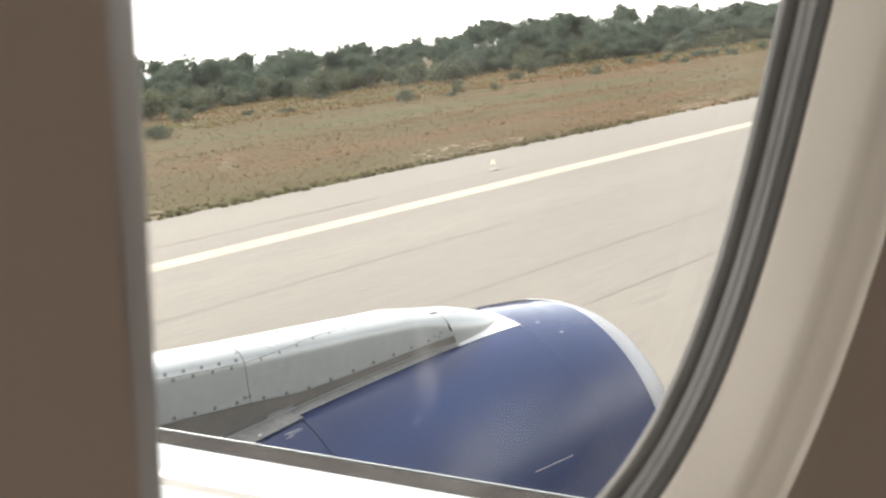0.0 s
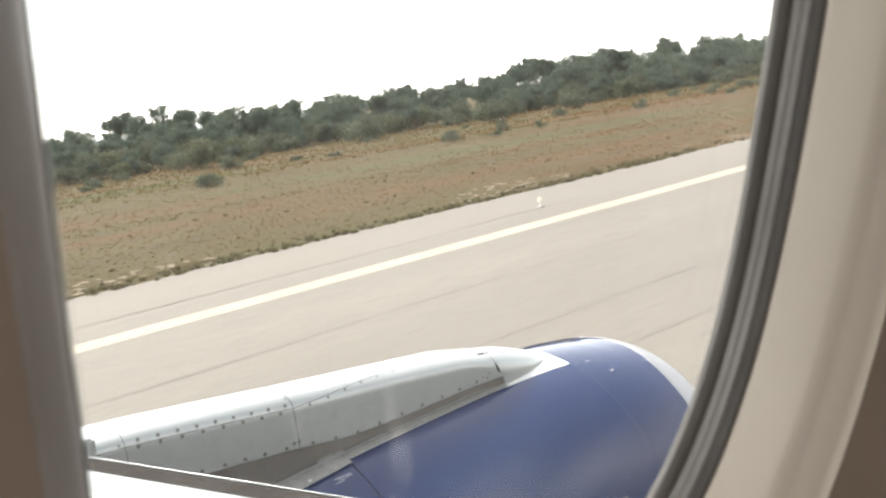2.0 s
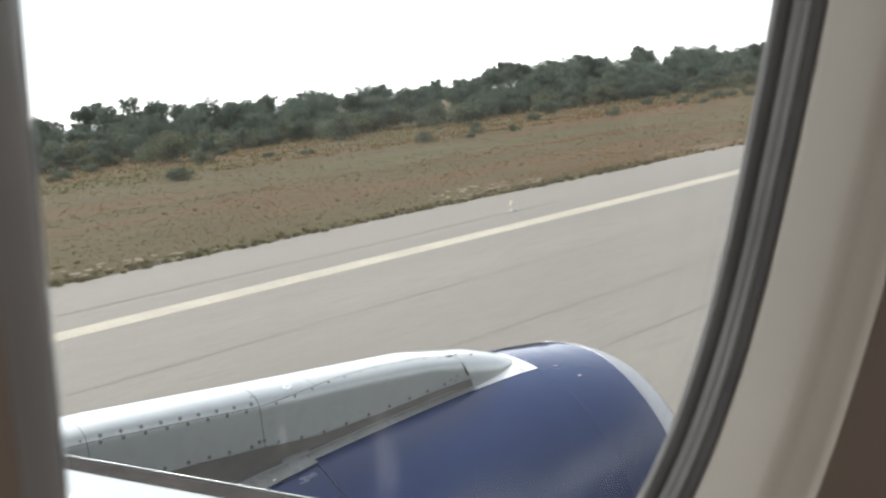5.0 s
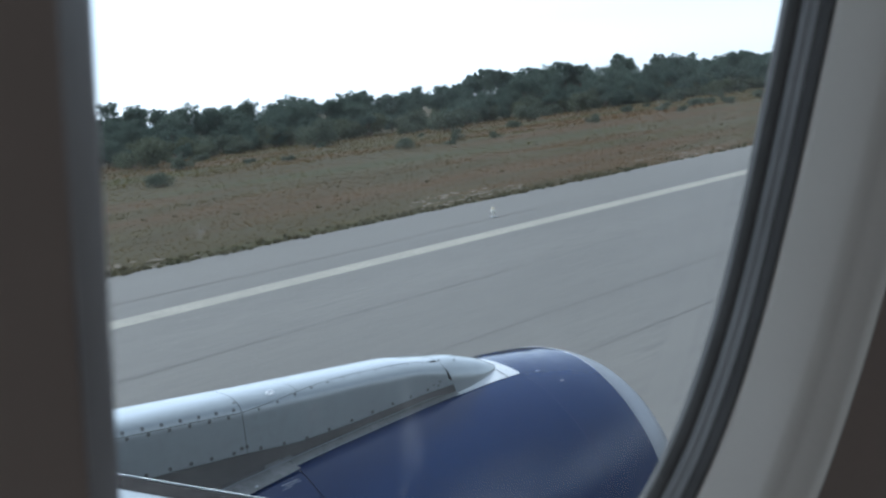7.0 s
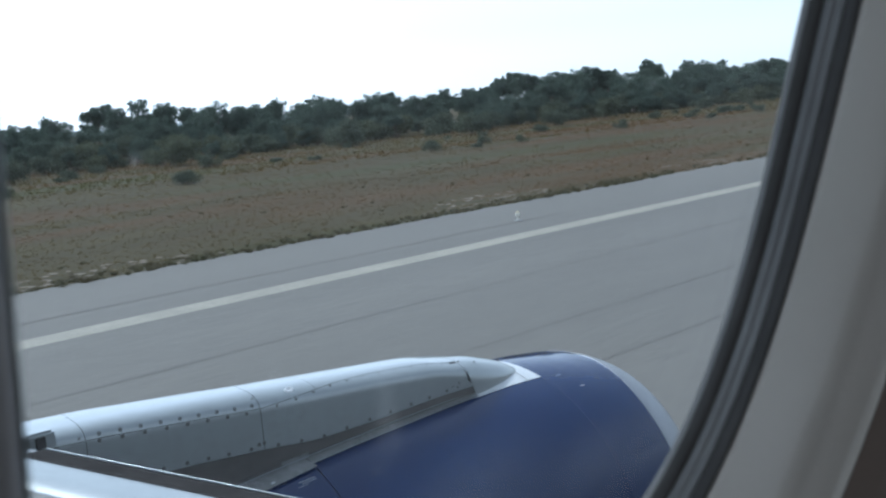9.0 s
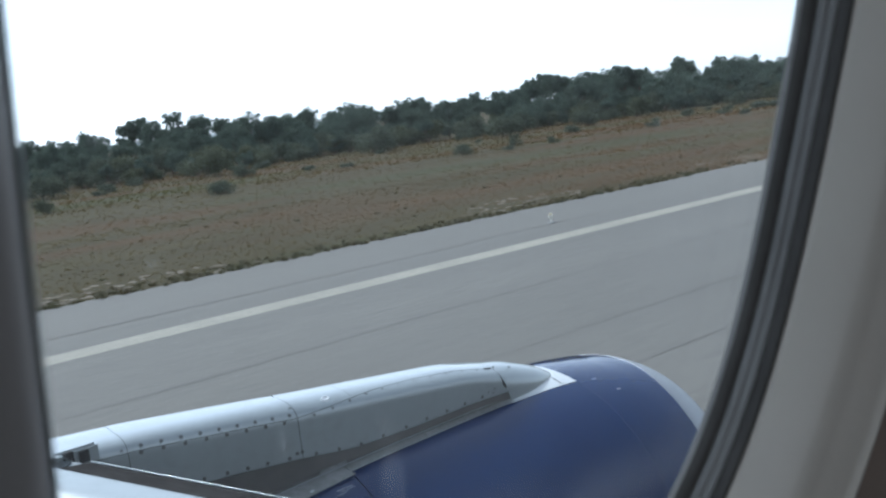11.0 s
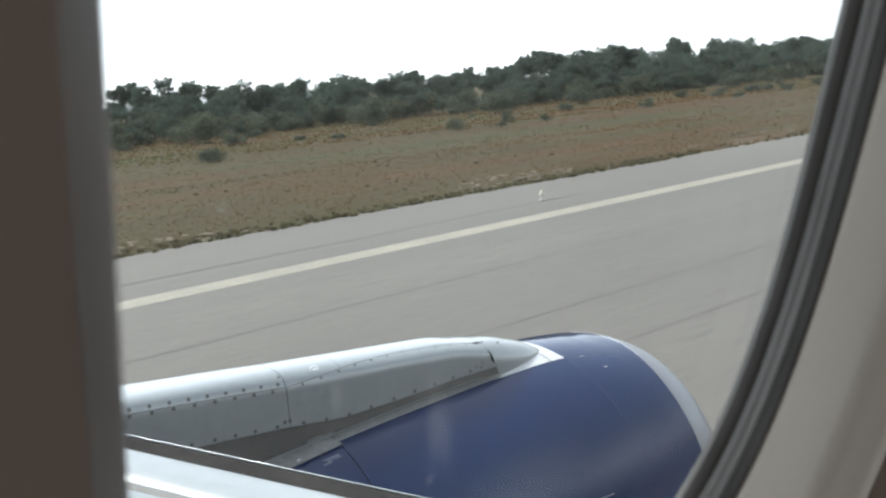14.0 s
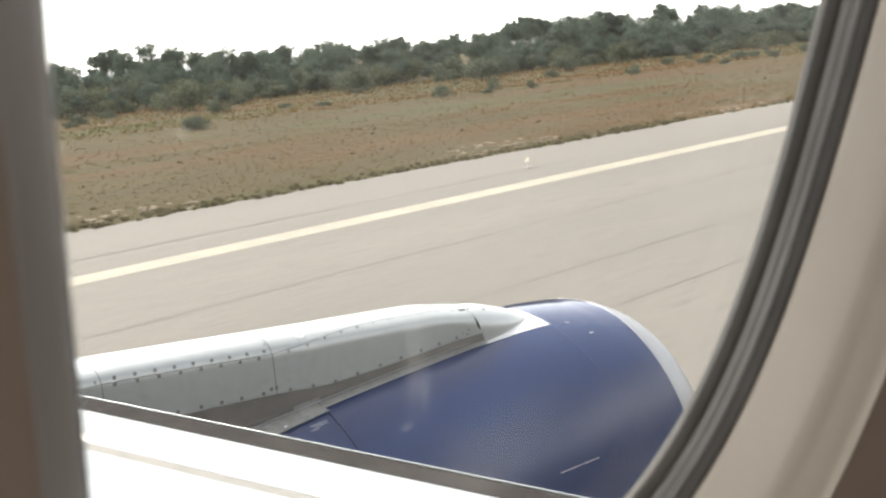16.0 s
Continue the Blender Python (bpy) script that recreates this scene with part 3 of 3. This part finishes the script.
DROP = [(0.3, 0.115), (2.06, 0.115), (2.4, 0.105), (2.8, 0.09), (3.3, 0.09), (3.6, 0.12), (3.9, 0.11), (4.14, 0.05)]
BASE = [(0.3, 3.06), (1.69, 2.937), (1.856, 2.917), (2.02, 2.90), (2.365, 2.851), (2.75, 2.843), (3.18, 2.854), (3.5, 2.85), (4.14, 2.72)]


def shear(x):
    """How far the lower edge of the nose joint runs forward."""
    return interp(x, [(2.6, 0.0), (3.45, 0.06), (4.14, 0.0)])


def section(x, t, inset=0.0):
    """The rounded crown of the pylon at station x; t runs from its inboard to its outboard shoulder."""
    w, zt, zs = interp(x, HALF) - inset, interp(x, TOP) - inset, interp(x, TOP) - interp(x, DROP)
    c, k, e = math.cos(t), max(0.0, math.sin(t)), interp(x, ROUND)
    return (x, PY - w * math.copysign(abs(c) ** e, c), zs + (zt - zs) * k ** e)


def joint(x):
    """Where top and side skins meet, as an angle on the crown."""
    return radians(interp(x, [(0.3, 14), (1.24, 14), (2.07, 15), (2.28, 28.5), (2.52, 50), (2.64, 57), (2.86, 64), (3.1, 63), (3.47, 60), (4.14, 60)]))


pylon = tagged(empty("engine_pylon", 2.2, PY, 2.9), "grey metal engine pylon fairing with rows of fasteners", "pylon")
SPANS = [(0.3, 1.1835), (1.1865, 2.0585), (2.0625, 3.466)]
for x0, x1 in SPANS:
    st = np.linspace(x0, x1, 18)
    for xa, xb in ((x0, 2.4185), (2.4205, x1)) if x0 < 2.42 < x1 else ((x0, x1),):
        under(pylon, loft("top_panel", [[section(x, joint(x) + (math.pi - 2 * joint(x)) * k / 26) for k in range(27)] for x in np.linspace(xa, xb, 18)], M_PYLON))
    for flip in (False, True):
        rings = []
        for x in st:
            zb, xb = interp(x, BASE), x + shear(x)
            ring = []
            for k in range(9):
                ring.append(section(x, (joint(x) - 0.028) * (1 - k / 8)))
            base = section(x, 0.0)
            wb = interp(xb, HALF)
            ring.append(((x + xb) / 2, (base[1] + PY - wb) / 2, (base[2] + zb) / 2))
            ring.append((xb, PY - wb, zb + 0.005))
            ring.append((xb, PY - wb, zb))
            ring.append((xb, PY - wb + 0.02, zb - 0.004))
            if flip:
                ring = [(p[0], 2 * PY - p[1], p[2]) for p in ring]
            rings.append(ring)
        under(pylon, loft("side_panel", rings, M_PYLON))
# skirts close the gap to the cowl; their dark grey paints its shadow
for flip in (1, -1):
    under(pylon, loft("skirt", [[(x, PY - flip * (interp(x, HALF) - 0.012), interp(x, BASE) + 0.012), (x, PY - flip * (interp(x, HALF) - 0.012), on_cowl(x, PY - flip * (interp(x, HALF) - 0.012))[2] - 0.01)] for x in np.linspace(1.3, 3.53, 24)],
                       M_SHADEGAP, label="grey skirt under the side panels, shadow put into its colour"))
nose = []
for v in np.linspace(0, 1, 24):
    u = math.sin(v * math.pi / 2)
    full = math.sqrt(max(0.0, 1 - u ** 1.7))
    xt, xb, hb, e = 3.470 + 0.605 * u, 3.532 + 0.543 * u, 0.214 * full + 0.002, 0.8 + 0.2 * min(1.0, 2.5 * u)
    zb = on_cowl(xb, PY - hb)[2] - 0.012
    zt = zb + 0.01 + max(0.0, interp(xt, TOP) - zb - 0.01) * (1 - u ** 8)
    zs, ring = zb + 0.35 * (1 - u) * (zt - zb), []
    for k in range(31):
        c, k2 = math.cos(math.pi * k / 30), max(0.0, math.sin(math.pi * k / 30))
        z = zs + (zt - zs) * k2 ** e
        ring.append((xt + (xb - xt) * (zt - z) / (zt - zb), PY - hb * math.copysign(abs(c) ** e, c), z))
    nose.append([(xb, PY - hb, zb), *ring, (xb, PY + hb, zb)])
under(pylon, loft("nose_fairing", nose, M_PYLON, label="smooth grey nose fairing ahead of the side panels"))
under(pylon, loft("front_seam", [[(p[0] + dx, PY + (p[1] - PY) * 1.008, p[2] + 0.002) for p in nose[0]] for dx in (-0.0015, 0.0010)], M_GAP, label="thin dark seam ahead of the side panels"))
p, q = Vector(section(3.455, radians(60))), Vector(section(3.40, radians(58)))
notch = [[tuple(p + Vector((0.002, dy - 0.004, dz + 0.002))), tuple(q + Vector((0, dy - 0.004, dz + 0.002)))] for dy, dz in ((-0.006, -0.006), (0.006, 0.004))]
under(pylon, loft("latch", notch, M_GAP, label="small dark latch at the panel corner"))
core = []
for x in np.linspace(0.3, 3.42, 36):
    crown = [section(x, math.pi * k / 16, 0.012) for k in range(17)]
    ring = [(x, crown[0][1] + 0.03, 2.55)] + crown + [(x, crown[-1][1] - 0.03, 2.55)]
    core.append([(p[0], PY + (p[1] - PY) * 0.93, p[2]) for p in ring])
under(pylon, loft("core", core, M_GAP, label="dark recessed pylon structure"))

bm = bmesh.new()
bmesh.ops.create_cone(bm, cap_ends=True, segments=12, radius1=0.0112, radius2=0.009, depth=0.005)
rivet_mesh = bpy.data.meshes.new("rivet")
bm.to_mesh(rivet_mesh)
bm.free()
rivet_mesh.materials.append(M_RIVET)


def place_rivet(p, normal, size=1.0):
    ob = new("rivet", rivet_mesh)
    turn = Vector(normal).to_track_quat("Z", "Y").to_matrix().to_4x4()
    ob.matrix_basis = Matrix.Translation((p[0] - 2.2, p[1] - PY, p[2] - 2.9)) @ turn @ Matrix.Scale(size, 4)
    ob.parent = pylon
    return ob


def crown_rivet(x, t, size=1.0):
    """A fastener on the rounded shoulder."""
    p, q, r = [Vector(section(*a)) for a in ((x, t), (x, t + 0.03), (x + 0.01, t))]
    return place_rivet(p, (r - p).cross(q - p), size)


def side_rivet(x, z, size=1.0):
    return place_rivet((x, PY - interp(x, HALF) - 0.001, z), (0, -1, 0), size)


for x in np.arange(1.25, 2.04, 0.0965):
    crown_rivet(x, radians(25))
for x in np.arange(1.245, 2.0, 0.1055):
    crown_rivet(x, radians(8.5))
for x in np.arange(2.16, 3.42, 0.118):
    crown_rivet(x, joint(x) - radians(7), 0.8 if x < 2.7 else 0.6)
for x, t in ((2.045, 48), (1.16, 22), (3.50, 66), (3.62, 60)):
    crown_rivet(x, radians(t), 0.7)
for x in (1.40, 1.52, 1.64, 1.75, 1.86, 1.985, 2.14, 2.28, 2.422, 2.57, 2.728, 2.877, 3.026, 3.164, 3.30):
    side_rivet(x, interp(x, [(1.40, 2.985), (1.75, 2.948), (1.985, 2.92), (2.14, 2.896), (2.28, 2.875), (2.42, 2.857), (2.73, 2.861), (3.3, 2.874)]))
for x in (2.032, 2.062):
    side_rivet(x, 2.931)
for x, z in ((3.35, 2.89), (3.40, 2.90), (3.385, 2.875)):
    side_rivet(x, z, 0.6)

for x, y in ((2.205, 4.100), (2.232, 4.092), (2.257, 4.086), (2.257, 4.036), (2.14, 4.03), (1.95, 4.02)):
    place_rivet(on_cowl(x, y, 0.014), (0, -0.3, 1), 0.7)

# small drain port on the crown
px, py, pz = section(2.27, radians(54))
port = [[(px + r * math.cos(2 * math.pi * i / 18) * 1.4, py + 0.9 * r * math.sin(2 * math.pi * i / 18), pz + dz + 0.45 * r * math.sin(2 * math.pi * i / 18)) for i in range(18)] for r, dz in ((0.020, 0.0), (0.017, 0.007), (0.011, 0.008), (0.009, 0.003), (0.001, 0.002))]
under(pylon, loft("drain_port", port, M_WHITE, label="small white-rimmed drain port", closed=True))

# ================= wing leading edge =================
wing = tagged(empty("aircraft_wing", 0.9, 3.0, 3.2), "white wing root with a dark rubber leading edge strip", "wing")


def le(y):
    """The leading edge at the span station y."""
    return (0.93 + (3.8 - y) * 0.43, y, 3.332 - (3.8 - y) * 0.043)


def wing_loft(name, profile, mat, y0, y1, label="", n=24):
    rings = []
    for y in np.linspace(y0, y1, n):
        x, yy, z = le(y)
        rings.append([(x + dx, yy, z + dz) for dx, dz in profile])
    return under(wing, loft(name, rings, mat, label=label))


wing_loft("leading_edge_lip", [(-0.002, -0.03), (0.0, 0.0), (-0.001, 0.002), (-0.005, 0.0025), (-0.006, 0.0)], M_PYLON, 0.0, 3.75, "thin bright metal edge")
wing_loft("edge_seal", [(-0.008, -0.004), (-0.012, -0.002), (-0.10, 0.008), (-0.175, 0.026), (-0.18, 0.015)], M_RUBBER, 0.0, 3.75, "dark grey rubber seal strip")
wing_loft("slat_skin", [(-0.178, 0.015), (-0.180, 0.040), (-0.20, 0.048), (-0.30, 0.062), (-0.447, 0.0785), (-0.451, 0.0735)], M_WING, 0.0, 3.86)
wing_loft("panel_seam", [(-0.452, 0.0752), (-0.500, 0.0797)], M_SEAM, 0.0, 3.86, "grey sealed panel seam")
wing_loft("upper_skin", [(-0.501, 0.0765), (-0.504, 0.0837), (-0.8, 0.107), (-1.2, 0.13), (-2.2, 0.13), (-3.4, 0.06), (-4.2, -0.04), (-3.4, -0.25), (-2.2, -0.38), (-0.8, -0.3), (-0.15, -0.12), (0.0, -0.02)], M_WING, 0.0, 3.86)
rings = []
for y in np.linspace(3.862, 15.0, 20):
    x, yy, z = le(y)
    k = 1 - 0.045 * (y - 3.86)
    rings.append([(x + dx * k, yy, z + dz * k + 0.05 * (y - 3.86)) for dx, dz in [(0.0, -0.02), (-0.03, 0.01), (-0.17, 0.04), (-0.7, 0.10), (-2.2, 0.13), (-3.6, 0.0), (-2.2, -0.3), (-0.3, -0.14), (0.0, -0.02)]])
under(wing, loft("outer_wing", rings, M_WING))
under(wing, mesh_ob("rear_closing", [(-2.4, 0, 3.1), (-2.4, 3.8, 3.25), (-4.4, 3.8, 3.2), (-4.4, 0, 3.1)], [(0, 1, 2, 3)], M_WING))


def box(name, x0, x1, y0, y1, z0, z1, mat, parent, label="", bevel=0.004):
    bm = bmesh.new()
    bmesh.ops.create_cube(bm, size=1.0)
    bmesh.ops.scale(bm, vec=(x1 - x0, y1 - y0, z1 - z0), verts=bm.verts)
    bmesh.ops.bevel(bm, geom=bm.edges[:], offset=bevel, segments=2, affect="EDGES")
    bmesh.ops.translate(bm, vec=((x0 + x1) / 2, (y0 + y1) / 2, (z0 + z1) / 2), verts=bm.verts)
    return under(parent, part(name, bm, mat, None, label))


box("end_block", 0.74, 1.03, 3.905, 4.06, 3.262, 3.352, M_PYLON, wing, "grey end fitting of the edge strip", 0.012)
box("black_stop", 0.945, 0.985, 3.892, 3.912, 3.283, 3.336, M_BLACK, wing, "black rubber stop", 0.003)
box("black_stop", 0.880, 0.922, 3.892, 3.912, 3.293, 3.348, M_BLACK, wing, "black rubber stop", 0.003)


# ================= runway edge lights =================
def edge_light(x, y):
    e = tagged(empty("runway_light", x, y, 0.012), "small white elevated runway edge light", "light", "runway edge lights")
    def turned(name, prof, mat, label="", on=None):
        rings = [[(r * math.cos(2 * math.pi * i / 20), r * math.sin(2 * math.pi * i / 20), z) for i in range(20)] for r, z in prof]
        return loft(name, rings, mat, on or e, label, closed=True)
    turned("base_plate", [(0.001, 0.0), (0.16, 0.0), (0.16, 0.012), (0.05, 0.02), (0.001, 0.02)], M_STRIPMETAL)
    turned("stem", [(0.03, 0.018), (0.03, 0.17), (0.05, 0.19)], M_LAMP)
    head = turned("head", [(0.05, 0.185), (0.09, 0.2), (0.095, 0.27), (0.08, 0.285), (0.001, 0.286)], M_LAMP, "white lamp housing")
    turned("dome", [(0.078, 0.284), (0.075, 0.33), (0.05, 0.37), (0.001, 0.385)], M_DOME, "pale amber-white glass dome", head)
    return e


lamp0 = edge_light(23.75, 23.8)
for k in (1, 2, 3):
    copy_thing(lamp0, pose(23.75 + 60 * k, 23.8, 0.012))

# ================= plants =================
def leaf_cloud(rnd, lobes, n, size, squash=0.8):
    """Small folded leaves scattered over the skins of several lobes."""
    c = np.array([l[:3] for l in lobes]); r = np.array([l[3] for l in lobes])
    pick = rnd.choice(len(lobes), n, p=r ** 2 / (r ** 2).sum())
    d = rnd.normal(size=(n, 3)); d[:, 2] += 0.25
    d /= np.linalg.norm(d, axis=1)[:, None]
    p = c[pick] + d * (r[pick] * rnd.uniform(0.5, 1.1, n))[:, None] * np.array([1, 1, squash])
    nrm = d + rnd.normal(scale=0.6, size=(n, 3)); nrm /= np.linalg.norm(nrm, axis=1)[:, None]
    a = np.cross(nrm, rnd.normal(size=(n, 3))); a /= np.linalg.norm(a, axis=1)[:, None] + 1e-9
    b = np.cross(nrm, a)
    s = (size * rnd.uniform(0.6, 1.5, n))[:, None]
    v = np.stack([p + a * s, p + b * s * 0.7, p - a * s * 0.8 - b * s * 0.3], 1).reshape(-1, 3)
    return v, np.arange(3 * n).reshape(-1, 3)


def trunk_rings(points):
    return [[(x + r * math.cos(math.pi * k / 3), y + r * math.sin(math.pi * k / 3), z) for k in range(6)] for x, y, z, r in points]


def make_tree(seed, height, width, pine):
    rnd = np.random.RandomState(seed)
    t = tagged(empty("tree", 0, 0, 0), "dense dark green Mediterranean tree at the field's edge" if not pine else "umbrella-topped dark green pine at the field's edge", "tree", "trees behind the airfield")
    lean = rnd.uniform(-0.3, 0.3, 2)
    pts = [(lean[0] * k, lean[1] * k, height * 0.6 * k, 0.16 * (1 - 0.6 * k) * height / 6) for k in np.linspace(0, 1, 5)]
    trunk = loft("trunk", trunk_rings(pts), M_BARK, t, closed=True)
    lobes = []
    n = 8 if pine else 12
    for i in range(n):
        ang, rad = rnd.uniform(0, 2 * math.pi), width * 0.36 * math.sqrt(rnd.rand())
        z = height * (rnd.uniform(0.60, 0.84) if pine else rnd.uniform(0.20, 0.80))
        taper = 1.0 if pine else 1.15 - 0.55 * abs(z / height - 0.42)
        lobes.append((rad * taper * math.cos(ang), rad * taper * math.sin(ang), z, rnd.uniform(0.13, 0.22) * width))
    for i in range(5):
        x, y, z, r = lobes[i]
        z0 = height * rnd.uniform(0.25, 0.5)
        loft("limb", trunk_rings([(lean[0] * z0 / height, lean[1] * z0 / height, z0, 0.07), ((x * 0.6), y * 0.6, (z + z0) / 2, 0.05), (x, y, z, 0.02)]), M_BARK, trunk, closed=True)
    for x, y, z, r in lobes[:n]:  # smaller sprays that break the outline of each bough
        for k in range(9):
            d = rnd.normal(size=3)
            d[2] = d[2] * 0.7 + 0.35
            d *= r * rnd.uniform(0.7, 1.25) / np.linalg.norm(d)
            lobes.append((x + d[0], y + d[1], z + 0.85 * d[2], r * rnd.uniform(0.16, 0.42)))
    v, f = leaf_cloud(rnd, lobes, 9600, 0.15, 0.78)
    mesh_ob("crown", v, f, M_LEAF, t)
    return t


def make_bush(seed, height, width, mat=None):
    rnd = np.random.RandomState(seed)
    t = tagged(empty("bush", 0, 0, 0), "low rounded dark green scrub bush on the dry field", "bush", "bushes on the field")
    lobes = []
    for i in range(9):
        ang, rad = rnd.uniform(0, 2 * math.pi), width * 0.36 * math.sqrt(rnd.rand())
        r = rnd.uniform(0.16, 0.28) * width
        lobes.append((rad * math.cos(ang), rad * math.sin(ang), min(height - r * 0.7, height * rnd.uniform(0.25, 0.75)), min(r, height * 0.45)))
    for i in range(4):
        x, y, z, r = lobes[i]
        loft("stem", trunk_rings([(0, 0, 0, 0.05), (x * 0.5, y * 0.5, z * 0.5, 0.035), (x, y, z, 0.015)]), M_BARK, t, closed=True)
    v, f = leaf_cloud(rnd, lobes, 2200, 0.10, 0.85)
    v[:, 2] = np.maximum(v[:, 2], 0.0)
    mesh_ob("foliage", v, f, mat or M_SCRUB, t)
    return t


rnd = np.random.RandomState(11)
TREES = [make_tree(s, 7.4 + 0.4 * (s % 3), 6.4 + 0.5 * (s % 4), s % 4 == 0) for s in range(1, 9)]
BUSHES = [make_bush(s, 1.6 + 0.3 * (s % 3), 3.2 + 0.5 * (s % 2), M_FRESH if s in (22, 25) else M_SCRUB) for s in range(21, 28)]


def plant(models, x, y, scale, zs=1.0):
    src = models[rnd.randint(len(models))]
    m = Matrix.Translation((x, y, ground_height(x, y) - 0.05)) @ Matrix.Rotation(rnd.uniform(0, 6.28), 4, "Z") @ Matrix.Diagonal((scale, scale, scale * zs, 1))
    if src.get("placed"):
        return copy_thing(src, m @ Matrix.Diagonal((*[1 / v for v in src.scale], 1)))
    src["placed"] = 1
    src.matrix_basis = m
    return src


for row, (y0, h0) in enumerate(((112, 0.46), (122, 0.60), (134, 0.72), (148, 0.82), (165, 0.90))):
    x = -10.0 + 2 * row
    while x < 330:
        big = 1.0 + 0.42 * noise.noise((x * 0.026, row * 0.2, 2.0)) + 0.16 * noise.noise((x * 0.09, row * 0.5, 7.0))
        plant(TREES, x, y0 + rnd.uniform(-5, 5), h0 * big * (0.80 + 0.0030 * max(0.0, x)) * rnd.uniform(0.78, 1.18), rnd.uniform(0.88, 1.12))
        x += rnd.uniform(2.8, 5.6) * (1 + 0.12 * row)
x = -10.0
while x < 300:
    plant(BUSHES, x, rnd.uniform(104, 116), rnd.uniform(0.7, 1.5), rnd.uniform(0.8, 1.1))
    x += rnd.uniform(2.2, 5.0)
x = -12.0
while x < 300:
    plant(BUSHES, x, rnd.uniform(112, 122), rnd.uniform(1.3, 2.1), rnd.uniform(0.85, 1.15))
    x += rnd.uniform(2.6, 4.6)
for k in range(60):
    plant(BUSHES, rnd.uniform(5, 230), rnd.uniform(66, 104), rnd.uniform(0.3, 0.85), rnd.uniform(0.7, 1.0))
for k in range(9):  # a few large dark shrubs standing clear of the belt
    plant(BUSHES, 22 + 21 * k + rnd.uniform(-7, 7), rnd.uniform(94, 104), rnd.uniform(1.4, 2.0), rnd.uniform(0.95, 1.15))


# ================= grass =================
def tufts(name, n, x0, x1, y0, y1, height, spread, blades, mat, label, seed, near_bias=1.0, width=0.012):
    """Clumps of narrow bent blades, one mesh."""
    r = np.random.RandomState(seed)
    cx = r.uniform(x0, x1, n)
    cy = y0 + (y1 - y0) * r.rand(n) ** near_bias
    dens = np.array([noise.noise((a * 0.09, b * 0.16, seed)) for a, b in zip(cx, cy)])
    keep = dens > (-0.5 if mat is M_STRAW else -0.15) + 0.2 * r.normal(size=n)
    cx, cy = cx[keep], cy[keep]
    n = len(cx)
    gz = np.array([ground_height(a, b) for a, b in zip(cx, cy)])
    hs = height * r.uniform(0.5, 1.4, n)
    N = n * blades
    ci = np.repeat(np.arange(n), blades)
    ang = r.uniform(0, 2 * np.pi, N)
    out = r.uniform(0.2, 1.0, N) * spread
    h = hs[ci] * r.uniform(0.6, 1.1, N)
    dx, dy = np.cos(ang), np.sin(ang)
    bx, by, bz = cx[ci] + dx * out * 0.35, cy[ci] + dy * out * 0.35, gz[ci] - 0.01
    w = width * r.uniform(0.7, 1.6, N)
    base1 = np.stack([bx - dy * w, by + dx * w, bz], 1)
    base2 = np.stack([bx + dy * w, by - dx * w, bz], 1)
    tip = np.stack([bx + dx * out, by + dy * out, bz + h], 1)
    v = np.stack([base1, base2, tip], 1).reshape(-1, 3)
    f = np.arange(3 * N).reshape(-1, 3)
    ob = mesh_ob(name, v, f, mat)
    return tagged(ob, label, "grass", kind="stuff")


tufts("dry_grass", 15000, 2, 75, GRASS_Y + 0.25, 50, 0.06, 0.18, 7, M_STRAW, "short dry straw-coloured grass beside the runway", 1, 1.2, 0.014)
tufts("dry_grass", 11000, 5, 130, 46, 84, 0.07, 0.3, 6, M_STRAW, "dry straw-coloured grass further out", 2, 1.0, 0.03)
tufts("dry_grass", 12000, 5, 190, 70, 116, 0.17, 0.45, 6, M_STRAW, "tall dry grass before the scrub", 3, 1.0, 0.05)
tufts("green_weeds", 300, 2, 85, GRASS_Y - 0.16, GRASS_Y + 0.25, 0.17, 0.2, 60, M_WEED, "green-brown weed clumps along the asphalt edge", 4, 1.0, 0.016)
tufts("green_weeds", 900, 2, 85, GRASS_Y + 0.2, GRASS_Y + 1.6, 0.13, 0.22, 30, M_WEED, "low weeds behind the asphalt edge", 6, 1.6, 0.014)
tufts("green_weeds", 160, 2, 90, GRASS_Y + 1.0, 52, 0.12, 0.28, 26, M_WEED, "scattered green-brown weeds", 5, 1.0, 0.016)
# pale bare patches near the edge
r2 = np.random.RandomState(8)
gvv, gff = [], []
while len(gvv) < 5200:
    cx0, cy0 = r2.uniform(3, 80), GRASS_Y + 0.10 + 4.5 * r2.rand() ** 1.8
    if noise.noise((cx0 * 0.12, cy0 * 0.35, 4.0)) < 0.14:
        continue
    a0, b0 = r2.uniform(0.05, 0.24), r2.uniform(0.05, 0.24)
    b = len(gvv)
    zc = ground_height(cx0, cy0) + 0.03
    gvv.append((cx0, cy0, zc + 0.012))
    for i in range(14):
        t = 2 * math.pi * i / 14
        q = r2.uniform(0.6, 1.15)
        xx, yy = cx0 + a0 * q * math.cos(t), cy0 + b0 * q * math.sin(t)
        gvv.append((xx, yy, ground_height(xx, yy) + 0.008))
    gff += [(b, b + 1 + i, b + 1 + (i + 1) % 14) for i in range(14)]
tagged(mesh_ob("bare_gravel", gvv, gff, M_GRAVEL, smooth=True), "pale bare gravel patches at the grass edge", "gravel", kind="stuff")
